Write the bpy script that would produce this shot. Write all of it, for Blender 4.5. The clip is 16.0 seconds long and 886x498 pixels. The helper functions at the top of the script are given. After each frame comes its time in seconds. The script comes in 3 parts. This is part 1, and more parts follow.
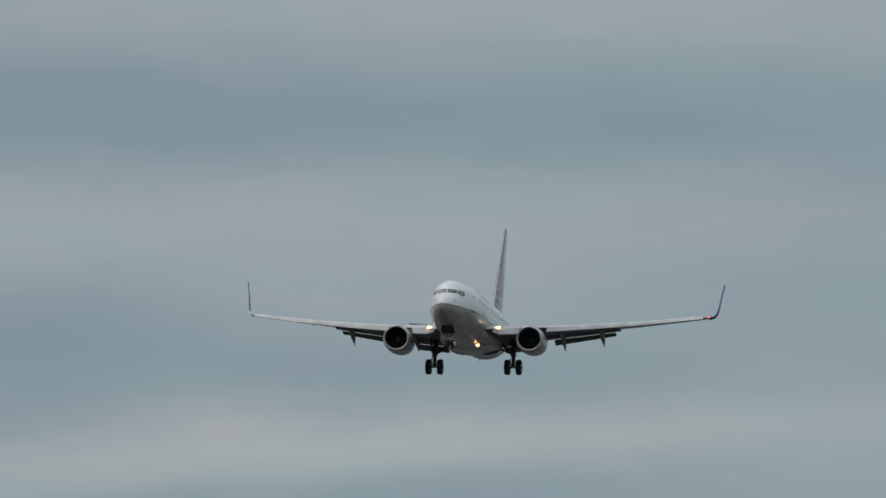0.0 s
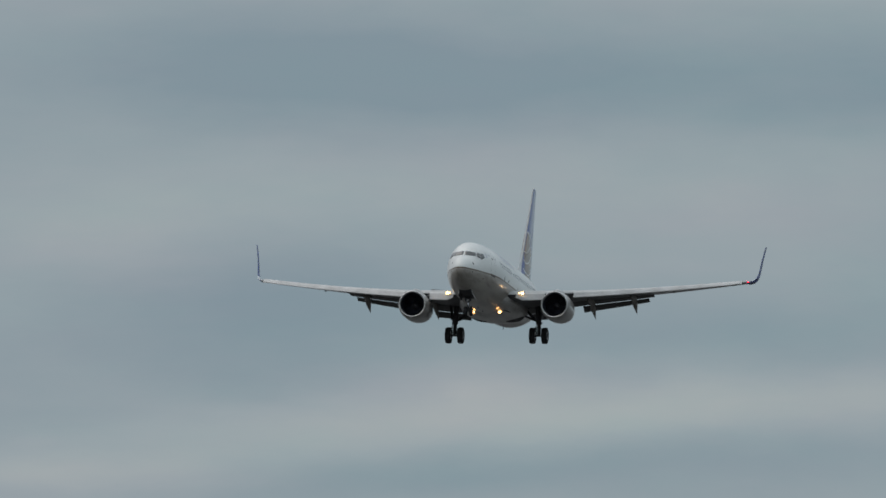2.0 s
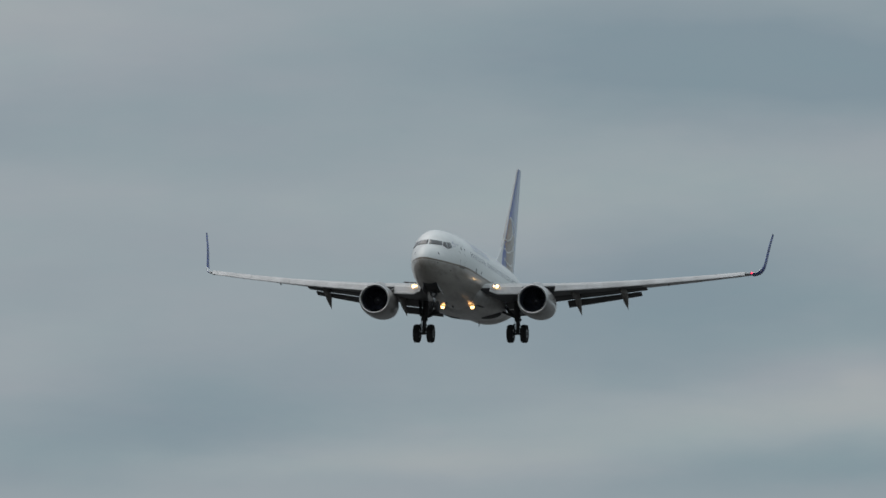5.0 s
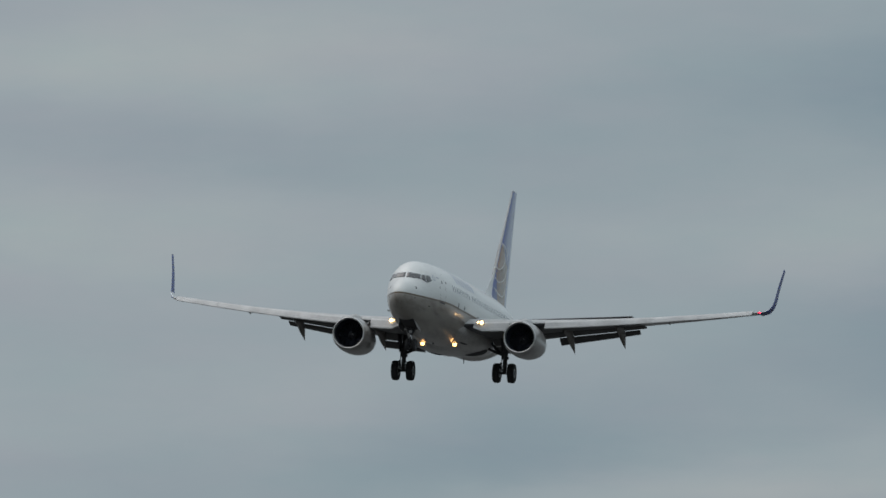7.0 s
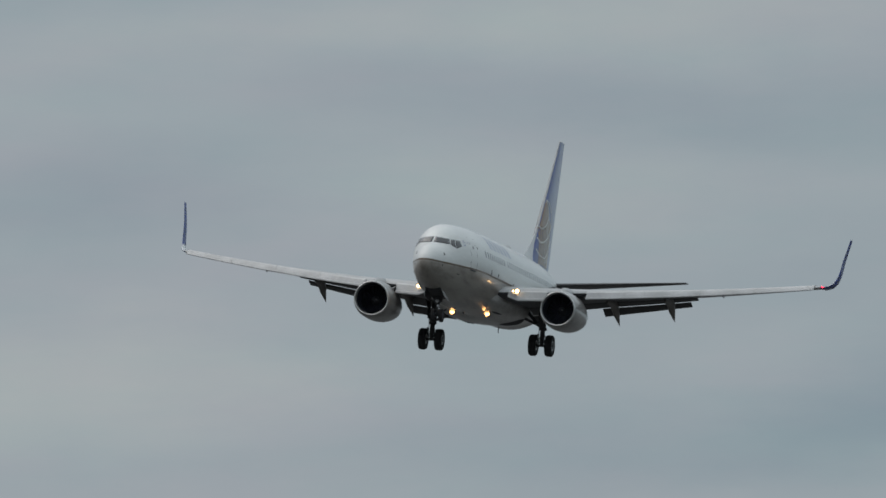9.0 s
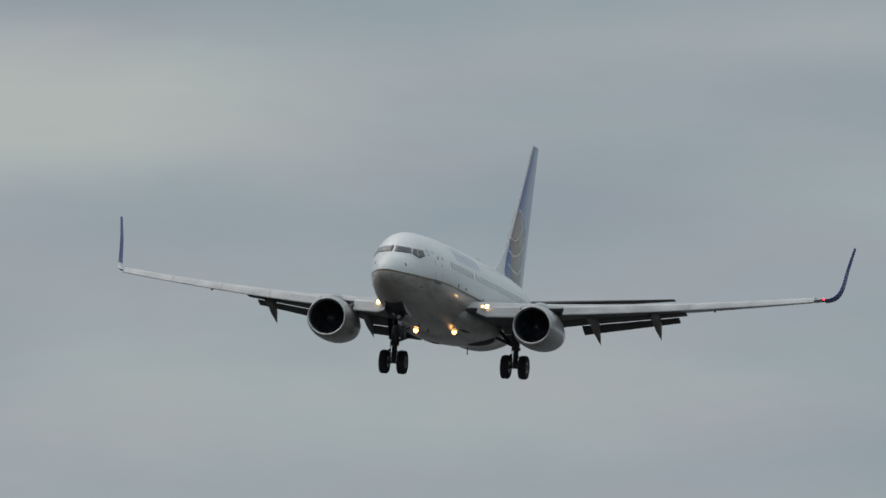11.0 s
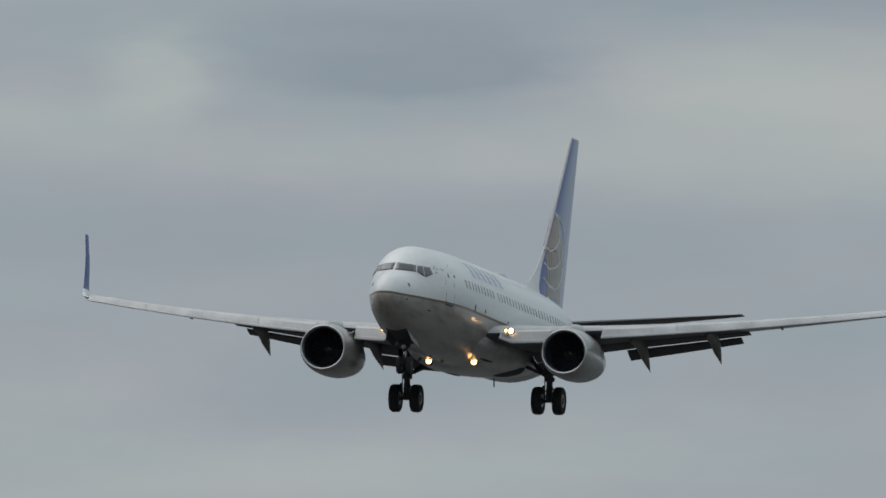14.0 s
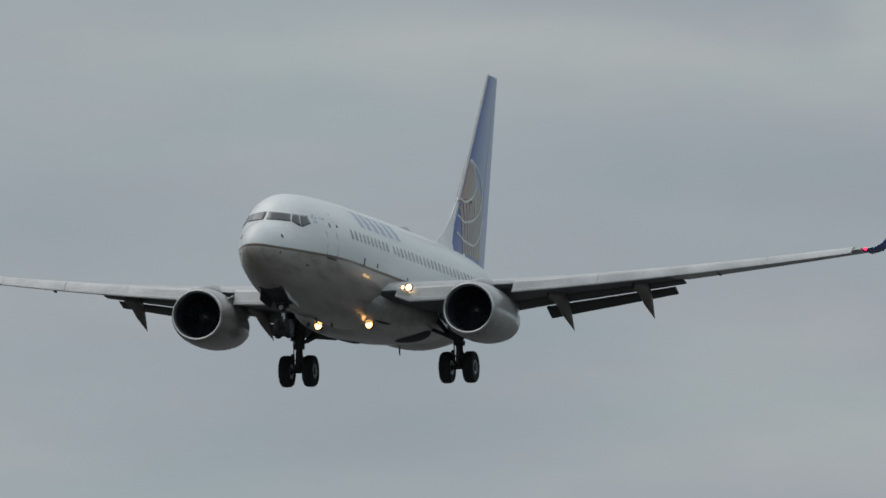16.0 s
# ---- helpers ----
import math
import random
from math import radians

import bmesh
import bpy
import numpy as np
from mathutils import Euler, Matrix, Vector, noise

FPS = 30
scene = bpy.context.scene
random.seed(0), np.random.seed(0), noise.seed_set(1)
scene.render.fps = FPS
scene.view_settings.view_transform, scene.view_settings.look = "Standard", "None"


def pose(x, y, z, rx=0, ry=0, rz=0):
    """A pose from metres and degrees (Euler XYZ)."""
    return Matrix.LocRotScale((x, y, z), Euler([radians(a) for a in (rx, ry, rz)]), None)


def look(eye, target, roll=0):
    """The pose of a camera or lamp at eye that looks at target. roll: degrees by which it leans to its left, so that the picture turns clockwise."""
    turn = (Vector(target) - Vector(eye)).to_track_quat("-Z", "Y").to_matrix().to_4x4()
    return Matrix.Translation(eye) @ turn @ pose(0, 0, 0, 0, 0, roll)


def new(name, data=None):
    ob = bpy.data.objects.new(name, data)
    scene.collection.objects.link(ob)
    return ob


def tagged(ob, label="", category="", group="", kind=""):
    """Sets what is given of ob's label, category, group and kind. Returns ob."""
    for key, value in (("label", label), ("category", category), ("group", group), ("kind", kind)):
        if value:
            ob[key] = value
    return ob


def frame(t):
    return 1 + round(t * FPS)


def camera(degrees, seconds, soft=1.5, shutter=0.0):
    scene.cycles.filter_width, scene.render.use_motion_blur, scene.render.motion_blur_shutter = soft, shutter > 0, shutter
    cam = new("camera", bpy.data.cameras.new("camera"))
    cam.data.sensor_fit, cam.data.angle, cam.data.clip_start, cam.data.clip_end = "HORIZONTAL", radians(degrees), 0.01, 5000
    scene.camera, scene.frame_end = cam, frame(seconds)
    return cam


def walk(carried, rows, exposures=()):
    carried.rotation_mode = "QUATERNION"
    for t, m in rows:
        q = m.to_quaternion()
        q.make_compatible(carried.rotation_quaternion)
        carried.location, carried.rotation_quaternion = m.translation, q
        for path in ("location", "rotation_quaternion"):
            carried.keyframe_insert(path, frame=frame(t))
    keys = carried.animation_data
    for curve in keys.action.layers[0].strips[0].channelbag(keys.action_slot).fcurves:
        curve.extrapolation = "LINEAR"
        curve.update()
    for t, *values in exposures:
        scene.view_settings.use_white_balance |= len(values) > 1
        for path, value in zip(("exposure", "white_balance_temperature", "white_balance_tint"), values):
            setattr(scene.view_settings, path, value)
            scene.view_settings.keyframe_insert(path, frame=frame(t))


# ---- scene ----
# ---- camera: a long lens on a tripod near the runway, panning after the airliner ----
cam = camera(1.713, 16.0, soft=1.6)
# seconds, pan to the right, tilt up (degrees)
AIM = [
    (0.0, -6.469, 3.858),
    (0.5, -6.559, 3.842),
    (1.0, -6.643, 3.813),
    (1.5, -6.824, 3.789),
    (2.0, -6.965, 3.787),
    (2.5, -7.123, 3.800),
    (3.0, -7.276, 3.772),
    (3.5, -7.325, 3.758),
    (4.0, -7.448, 3.776),
    (4.5, -7.583, 3.774),
    (5.0, -7.725, 3.765),
    (5.5, -7.873, 3.755),
    (6.0, -8.028, 3.752),
    (6.5, -8.187, 3.762),
    (7.0, -8.349, 3.824),
    (7.5, -8.563, 3.828),
    (8.0, -8.747, 3.759),
    (8.5, -9.029, 3.813),
    (9.0, -9.192, 3.749),
    (9.5, -9.388, 3.740),
    (10.0, -9.597, 3.744),
    (10.5, -9.822, 3.756),
    (11.0, -10.064, 3.768),
    (11.5, -10.324, 3.775),
    (12.0, -10.624, 3.773),
    (12.5, -10.872, 3.789),
    (13.0, -11.239, 3.806),
    (13.5, -11.485, 3.789),
    (14.0, -11.928, 3.788),
    (14.5, -12.223, 3.793),
    (15.0, -12.794, 3.629),
    (15.5, -12.977, 3.664),
    (16.0, -13.355, 3.683),
]
# seconds, pitch up, bank, yaw (degrees)
ATTITUDE = [
    (0.0, 3.66, 0.88, -1.62),
    (0.5, 3.80, 1.08, -1.76),
    (1.0, 3.81, 1.15, -1.80),
    (1.5, 3.79, 1.03, -1.90),
    (2.0, 3.81, 0.81, -2.07),
    (2.5, 3.85, 0.66, -2.15),
    (3.0, 3.92, 0.70, -2.28),
    (3.5, 3.84, 0.73, -2.40),
    (4.0, 3.87, 0.42, -2.46),
    (4.5, 3.80, 0.57, -2.53),
    (5.0, 3.72, 0.82, -2.62),
    (5.5, 3.61, 1.14, -2.71),
    (6.0, 3.49, 1.48, -2.78),
    (6.5, 3.37, 1.81, -2.82),
    (7.0, 3.18, 2.20, -2.75),
    (7.5, 3.02, 2.95, -2.70),
    (8.0, 2.78, 3.56, -2.66),
    (8.5, 2.71, 4.18, -2.59),
    (9.0, 2.58, 3.99, -2.48),
    (9.5, 2.66, 3.79, -2.32),
    (10.0, 2.80, 3.56, -2.14),
    (10.5, 2.95, 3.35, -1.96),
    (11.0, 3.05, 3.23, -1.78),
    (11.5, 3.06, 3.23, -1.62),
    (12.0, 2.67, 3.81, -1.51),
    (12.5, 2.28, 4.07, -1.38),
    (13.0, 2.06, 3.64, -1.31),
    (13.5, 2.27, 2.65, -1.27),
    (14.0, 2.52, 1.87, -1.37),
    (14.5, 2.70, 1.38, -1.44),
    (15.0, 2.72, 0.80, -1.36),
    (15.5, 2.85, 0.27, -1.69),
    (16.0, 2.84, -0.49, -1.85),
]
walk(cam, [(t, pose(0, 0, 1.7, 90 + tilt, 0, -pan)) for t, pan, tilt in AIM])

# ---- world: overcast sky, layered cloud, brighter towards the zenith ----
world = bpy.data.worlds.new("overcast_sky")
scene.world = world
world.use_nodes = True
wt = world.node_tree
wt.nodes.clear()


def wnode(kind, **settings):
    nd = wt.nodes.new(kind)
    for key, value in settings.items():
        if key == "op":
            nd.operation = value
        elif key == "grad":
            nd.gradient_type = value
    return nd


def wmath(op, a, b=0.0, c=0.0):
    nd = wnode("ShaderNodeMath", op=op)
    for slot, v in enumerate((a, b, c)):
        if isinstance(v, (int, float)):
            nd.inputs[slot].default_value = v
        else:
            wt.links.new(v, nd.inputs[slot])
    return nd.outputs[0]


SUN_UP, SUN_ROUND = radians(50), radians(-70)
way = wnode("ShaderNodeTexCoord").outputs["Generated"]
split = wnode("ShaderNodeSeparateXYZ")
wt.links.new(way, split.inputs[0])
sx, sy, sz = split.outputs
azimuth = wmath("MULTIPLY", wmath("ARCTAN2", sx, sy), 180 / math.pi)
height = wmath("MULTIPLY", wmath("ARCSINE", wmath("MAXIMUM", wmath("MINIMUM", sz, 1.0), -1.0)), 180 / math.pi)
flat = wnode("ShaderNodeCombineXYZ")
wt.links.new(azimuth, flat.inputs[0])
wt.links.new(height, flat.inputs[1])


def wnoise(scale, sx_, sy_, detail, rough, shift=0.0):
    mp = wnode("ShaderNodeMapping")
    mp.inputs["Scale"].default_value = (sx_, sy_, 1)
    mp.inputs["Location"].default_value = (shift, shift * 0.7, 0)
    wt.links.new(flat.outputs[0], mp.inputs[0])
    nz = wnode("ShaderNodeTexNoise")
    nz.inputs["Scale"].default_value = scale
    nz.inputs["Detail"].default_value = detail
    nz.inputs["Roughness"].default_value = rough
    wt.links.new(mp.outputs[0], nz.inputs["Vector"])
    return nz


# ragged edges: the cloud layout is bent by a slow noise
bend = wnoise(1.0, 1.6, 5.0, 5.0, 0.57, 3.0)
off = wnode("ShaderNodeVectorMath", op="SUBTRACT")
wt.links.new(bend.outputs["Color"], off.inputs[0])
off.inputs[1].default_value = (0.5, 0.5, 0.5)
off2 = wnode("ShaderNodeVectorMath", op="MULTIPLY")
wt.links.new(off.outputs[0], off2.inputs[0])
off2.inputs[1].default_value = (0.40, 0.11, 0)
bent = wnode("ShaderNodeVectorMath", op="ADD")
wt.links.new(flat.outputs[0], bent.inputs[0])
wt.links.new(off2.outputs[0], bent.inputs[1])

# cloud banks: azimuth, height, half length, half depth (degrees), slope (degrees), lightness
BANKS_EARLY = (
    (-6.30, 4.11, 1.00, 0.10, -2, -0.75), (-7.25, 4.18, 0.45, 0.08, -4, -0.60), (-5.90, 4.33, 0.60, 0.07, -2, 0.40),
    (-6.80, 4.33, 0.50, 0.05, 0, 0.25), (-6.60, 3.90, 0.80, 0.11, -1, 0.35), (-7.20, 3.73, 0.28, 0.07, 0, -0.55),
    (-6.65, 3.63, 0.55, 0.07, -2, -0.50), (-5.75, 3.80, 0.35, 0.12, 0, -0.20), (-6.45, 3.49, 0.85, 0.07, 3, 0.75),
    (-6.90, 3.36, 0.80, 0.06, 2, -0.55), (-5.70, 3.46, 0.40, 0.08, 0, 0.25), (-7.35, 3.58, 0.35, 0.20, 0, -0.40),
    (-8.05, 4.16, 0.35, 0.10, 0, -0.35),
)
BANKS_NEXT = (
    (-7.75, 3.93, 0.55, 0.10, -3, 0.40), (-7.20, 4.07, 0.60, 0.09, -2, -0.40), (-8.20, 3.49, 0.30, 0.08, 3, -0.80), (-7.85, 3.355, 0.42, 0.03, 0, 0.45), (-8.40, 3.32, 0.60, 0.05, 1, -0.35),
    (-7.60, 3.60, 0.45, 0.08, 2, -0.40), (-7.50, 3.38, 0.75, 0.06, 5, 0.65), (-8.60, 4.20, 0.75, 0.09, 0, 0.45),
    (-9.05, 4.04, 0.45, 0.06, -5, -0.35), (-8.05, 3.97, 0.60, 0.08, -6, -0.50), (-9.00, 3.85, 0.45, 0.09, -2, 0.45),
    (-7.75, 3.83, 0.35, 0.07, 0, 0.30), (-8.30, 3.56, 0.50, 0.07, 0, 0.25), (-8.60, 3.39, 0.80, 0.07, 2, -0.50),
)
BANKS_LATE = (
    (-9.80, 3.88, 0.35, 0.08, 0, -0.40), (-9.75, 3.57, 0.30, 0.08, 0, 0.30), (-9.50, 4.16, 0.60, 0.07, 2, 0.25),
    (-10.50, 4.27, 1.10, 0.06, 0, -0.40), (-10.75, 4.05, 0.50, 0.12, -2, 0.60), (-10.65, 3.83, 0.35, 0.08, 0, -0.45),
    (-9.90, 3.82, 0.45, 0.08, 3, -0.35), (-10.10, 3.46, 0.65, 0.09, 2, 0.50), (-11.10, 3.55, 0.22, 0.12, 0, -0.45),
    (-11.05, 4.04, 0.65, 0.13, 0, 0.65), (-11.60, 4.27, 1.00, 0.05, 1, -0.55), (-11.90, 3.96, 0.60, 0.05, -3, 0.45),
    (-11.70, 3.79, 0.45, 0.08, 0, -0.40), (-13.60, 3.42, 0.45, 0.17, 0, -0.45),
)
BANKS_LAST = (
    (-11.95, 4.14, 0.37, 0.085, -2, -0.55), (-12.47, 4.13, 0.12, 0.07, 0, 0.80), (-11.50, 4.10, 0.22, 0.08, 0, 0.45),
    (-12.00, 3.53, 0.35, 0.12, 0, -0.40), (-10.85, 3.53, 0.40, 0.09, 4, 0.40), (-12.45, 3.83, 0.45, 0.07, 0, -0.50),
    (-12.90, 4.04, 0.40, 0.07, 0, 0.45), (-11.80, 3.40, 0.50, 0.07, 3, 0.45), (-13.35, 4.08, 0.60, 0.05, 2, 0.50),
    (-13.40, 3.54, 0.45, 0.13, 0, -0.30), (-12.40, 3.33, 0.50, 0.07, 4, 0.55), (-13.45, 3.32, 0.40, 0.06, 2, -0.50),
    (-14.10, 3.73, 0.30, 0.10, 0, -0.50), (-12.75, 3.47, 0.30, 0.07, 5, 0.35), (-13.05, 3.72, 0.40, 0.22, 0, -0.25), (-11.86, 4.13, 0.20, 0.06, 0, -0.55),
    (-11.90, 3.70, 0.90, 0.30, 0, -0.20), (-10.70, 3.90, 0.60, 0.35, 0, 0.15), (-12.90, 4.17, 0.30, 0.07, 0, -0.40),
)
# a bank with a firm edge
BANKS_FIRM = ((-12.02, 4.165, 0.33, 0.075, -2, -0.50),)
cover = None
for az, el, half, deep, slope, light in BANKS_EARLY + BANKS_NEXT + BANKS_LATE + BANKS_LAST + BANKS_FIRM:
    mp = wnode("ShaderNodeMapping")
    mp.vector_type = "TEXTURE"
    mp.inputs["Location"].default_value = (az, el, 0)
    mp.inputs["Rotation"].default_value = (0, 0, radians(slope))
    mp.inputs["Scale"].default_value = (half * 1.9, deep * 1.9, 1)
    wt.links.new(bent.outputs[0], mp.inputs[0])
    ball = wnode("ShaderNodeTexGradient", grad="SPHERICAL")
    wt.links.new(mp.outputs[0], ball.inputs[0])
    ease = wmath("MULTIPLY", wmath("MULTIPLY", ball.outputs["Fac"], ball.outputs["Fac"]), wmath("MULTIPLY_ADD", ball.outputs["Fac"], -2.0, 3.0))
    if (az, el, half, deep, slope, light) in BANKS_FIRM:
        ease = wmath("MINIMUM", wmath("MAXIMUM", wmath("MULTIPLY_ADD", ball.outputs["Fac"], 4.0, -1.2), 0.0), 1.0)
    cover = wmath("MULTIPLY_ADD", ease, light, 0.0 if cover is None else cover)
broad = wnoise(1.0, 0.55, 3.2, 5.0, 0.5, 11.0)
fine = wnoise(1.0, 2.2, 9.0, 5.0, 0.55, 27.0)
puff = wnoise(1.0, 4.5, 9.0, 6.0, 0.6, 41.0)
cover = wmath("MULTIPLY_ADD", wmath("SUBTRACT", puff.outputs["Fac"], 0.5), 0.42, cover)
layer = wmath("MULTIPLY_ADD", wmath("SUBTRACT", broad.outputs["Fac"], 0.5), 0.55, wmath("MULTIPLY_ADD", wmath("SUBTRACT", fine.outputs["Fac"], 0.5), 0.46, cover))
# the cover thins a little and turns from teal to violet-grey towards the runway
along = wmath("MINIMUM", wmath("MAXIMUM", wmath("MULTIPLY_ADD", azimuth, -0.14, -0.85), 0.0), 1.0)
tone = wmath("MULTIPLY_ADD", layer, 0.42, wmath("MULTIPLY_ADD", along, 0.20, 0.36))
ramp = wnode("ShaderNodeValToRGB")
wt.links.new(tone, ramp.inputs[0])
ramp.color_ramp.elements[0].position, ramp.color_ramp.elements[0].color = 0.0, (0.200, 0.276, 0.324, 1)
ramp.color_ramp.elements[1].position, ramp.color_ramp.elements[1].color = 1.0, (0.425, 0.455, 0.445, 1)
mid = ramp.color_ramp.elements.new(0.5)
mid.color = (0.302, 0.357, 0.388, 1)
# the cloud cover is about three times as bright overhead as at the horizon
lift = wmath("MULTIPLY_ADD", wmath("MAXIMUM", wmath("SUBTRACT", sz, 0.08), 0.0), 1.9, 1.0)
turned = wnode("ShaderNodeMix")
turned.data_type = "RGBA"
wt.links.new(along, turned.inputs[0])
wt.links.new(ramp.outputs[0], turned.inputs[6])
late = wnode("ShaderNodeValToRGB")
wt.links.new(tone, late.inputs[0])
late.color_ramp.elements[0].position, late.color_ramp.elements[0].color = 0.0, (0.262, 0.302, 0.350, 1)
late.color_ramp.elements[1].position, late.color_ramp.elements[1].color = 1.0, (0.432, 0.462, 0.455, 1)
late.color_ramp.elements.new(0.5).color = (0.335, 0.368, 0.405, 1)
wt.links.new(late.outputs[0], turned.inputs[7])
lifts = wnode("ShaderNodeCombineXYZ")
for slot, share in enumerate((1.18, 1.0, 0.93)):
    wt.links.new(wmath("MULTIPLY_ADD", wmath("SUBTRACT", lift, 1.0), share, 1.0), lifts.inputs[slot])
# thinner cover is a little rosier, thicker a little greener
hue = wmath("SUBTRACT", wnoise(1.0, 1.5, 6.0, 4.0, 0.55, 63.0).outputs["Fac"], 0.5)
hue = wmath("MULTIPLY_ADD", wmath("MINIMUM", wmath("MAXIMUM", wmath("ADD", azimuth, 12.2), -1.4), 0.0), 0.09, hue)
hues = wnode("ShaderNodeCombineXYZ")
for slot, share in enumerate((0.20, -0.03, 0.02)):
    wt.links.new(wmath("MULTIPLY_ADD", hue, share, 1.0), hues.inputs[slot])
tinted = wnode("ShaderNodeVectorMath", op="MULTIPLY")
wt.links.new(turned.outputs[2], tinted.inputs[0])
wt.links.new(hues.outputs[0], tinted.inputs[1])
cloud = wnode("ShaderNodeVectorMath", op="MULTIPLY")
wt.links.new(tinted.outputs[0], cloud.inputs[0])
wt.links.new(lifts.outputs[0], cloud.inputs[1])
sky = wnode("ShaderNodeTexSky")
sky.sky_type, sky.sun_disc, sky.sun_elevation, sky.sun_rotation = "NISHITA", False, SUN_UP, SUN_ROUND
thin = wnode("ShaderNodeVectorMath", op="SCALE")
wt.links.new(sky.outputs[0], thin.inputs[0])
thin.inputs["Scale"].default_value = 0.006
both = wnode("ShaderNodeVectorMath", op="ADD")
wt.links.new(cloud.outputs[0], both.inputs[0])
wt.links.new(thin.outputs[0], both.inputs[1])
back = wnode("ShaderNodeBackground")
wt.links.new(both.outputs[0], back.inputs[0])
back.inputs[1].default_value = 0.92
wout = wnode("ShaderNodeOutputWorld")
wt.links.new(back.outputs[0], wout.inputs[0])

sun = new("sun", bpy.data.lights.new("sun", "SUN"))
sun.data.energy, sun.data.angle, sun.data.color = 0.5, radians(60), (1.0, 0.97, 0.92)
sun.matrix_world = look((400 * math.sin(SUN_ROUND), 400 * math.cos(SUN_ROUND) - 500, 500), (0, -500, 0))

# ---- materials ----


def material(name, colour, rough=0.5, metal=0.0, coat=0.0, vary=0.12, scale=1.5, bump=0.0, streak=None, emit=None):
    m = bpy.data.materials.new(name)
    m.use_nodes = True
    nt = m.node_tree
    b = nt.nodes["Principled BSDF"]
    b.inputs["Roughness"].default_value, b.inputs["Metallic"].default_value = rough, metal
    b.inputs["Coat Weight"].default_value, b.inputs["Coat Roughness"].default_value = coat, 0.035
    tc = nt.nodes.new("ShaderNodeTexCoord")
    mp = nt.nodes.new("ShaderNodeMapping")
    mp.inputs["Scale"].default_value = streak or (1, 1, 1)
    nt.links.new(tc.outputs["Object"], mp.inputs[0])
    n1, n2 = nt.nodes.new("ShaderNodeTexNoise"), nt.nodes.new("ShaderNodeTexNoise")
    for nz, s, d in ((n1, scale, 6), (n2, scale * 9, 4)):
        nz.inputs["Scale"].default_value, nz.inputs["Detail"].default_value = s, d
        nt.links.new(mp.outputs[0], nz.inputs["Vector"])
    mul = nt.nodes.new("ShaderNodeMath")
    mul.operation = "MULTIPLY_ADD"
    nt.links.new(n2.outputs["Fac"], mul.inputs[0])
    mul.inputs[1].default_value = 0.4
    nt.links.new(n1.outputs["Fac"], mul.inputs[2])
    mr = nt.nodes.new("ShaderNodeMapRange")
    nt.links.new(mul.outputs[0], mr.inputs[0])
    mr.inputs[1].default_value, mr.inputs[2].default_value = 0.45, 0.95
    mr.inputs[3].default_value, mr.inputs[4].default_value = 1 - vary, 1 + vary * 0.5
    sc = nt.nodes.new("ShaderNodeVectorMath")
    sc.operation = "SCALE"
    sc.inputs[0].default_value = colour
    nt.links.new(mr.outputs[0], sc.inputs["Scale"])
    nt.links.new(sc.outputs[0], b.inputs["Base Color"])
    if bump:
        bp = nt.nodes.new("ShaderNodeBump")
        bp.inputs["Strength"].default_value, bp.inputs["Distance"].default_value = bump, 0.02
        nt.links.new(mul.outputs[0], bp.inputs["Height"])
        nt.links.new(bp.outputs[0], b.inputs["Normal"])
    if emit:
        b.inputs["Emission Color"].default_value = (*emit[0], 1)
        b.inputs["Emission Strength"].default_value = emit[1]
    return m


def livery():
    """White over grey body paint with a gold line along the join."""
    m = material("body_paint", (0.70, 0.72, 0.705), 0.34, coat=0.5, vary=0.15, scale=0.55, streak=(1, 0.22, 1.4))
    nt = m.node_tree
    b = nt.nodes["Principled BSDF"]
    white = b.inputs["Base Color"].links[0].from_node
    grade = white.inputs["Scale"].links[0].from_socket
    tc = [n for n in nt.nodes if n.type == "TEX_COORD"][0]
    xyz = nt.nodes.new("ShaderNodeSeparateXYZ")
    nt.links.new(tc.outputs["Object"], xyz.inputs[0])

    def calc(op, a, v1=0.0, v2=0.0, clamp=False):
        nd = nt.nodes.new("ShaderNodeMath")
        nd.operation, nd.use_clamp = op, clamp
        for slot, v in enumerate((a, v1, v2)):
            if isinstance(v, (int, float)):
                nd.inputs[slot].default_value = v
            else:
                nt.links.new(v, nd.inputs[slot])
        return nd.outputs[0]

    # the join dips a little behind the nose, then runs level
    curve = nt.nodes.new("ShaderNodeFloatCurve")
    nt.links.new(calc("DIVIDE", xyz.outputs[1], 8.0, clamp=True), curve.inputs["Value"])
    pts = curve.mapping.curves[0].points
    pts[0].location, pts[1].location = (0, 0.78), (1, 0.84)
    for x, y in ((0.08, 0.755), (0.22, 0.765), (0.60, 0.83)):
        pts.new(x, y)
    curve.mapping.update()
    gap = calc("SUBTRACT", xyz.outputs[2], calc("MULTIPLY_ADD", calc("MAXIMUM", calc("SUBTRACT", xyz.outputs[1], 8.0), 0.0), 0.0105, calc("ADD", curve.outputs[0], 2.0)))
    below = calc("MULTIPLY_ADD", gap, -60.0, 0.5, True)
    gold = calc("MULTIPLY_ADD", calc("ABSOLUTE", calc("ADD", gap, -0.01)), -60.0, 3.2, True)

    def mix(fac, a, bcol):
        nd = nt.nodes.new("ShaderNodeMix")
        nd.data_type = "RGBA"
        nt.links.new(fac, nd.inputs[0])
        nt.links.new(a, nd.inputs[6])
        if isinstance(bcol, tuple):
            nd.inputs[7].default_value = (*bcol, 1)
        else:
            nt.links.new(bcol, nd.inputs[7])
        return nd.outputs[2]

    grey = nt.nodes.new("ShaderNodeVectorMath")
    grey.operation = "SCALE"
    grey.inputs[0].default_value = (0.345, 0.318, 0.284)
    nt.links.new(grade, grey.inputs["Scale"])
    mp2 = nt.nodes.new("ShaderNodeMapping")
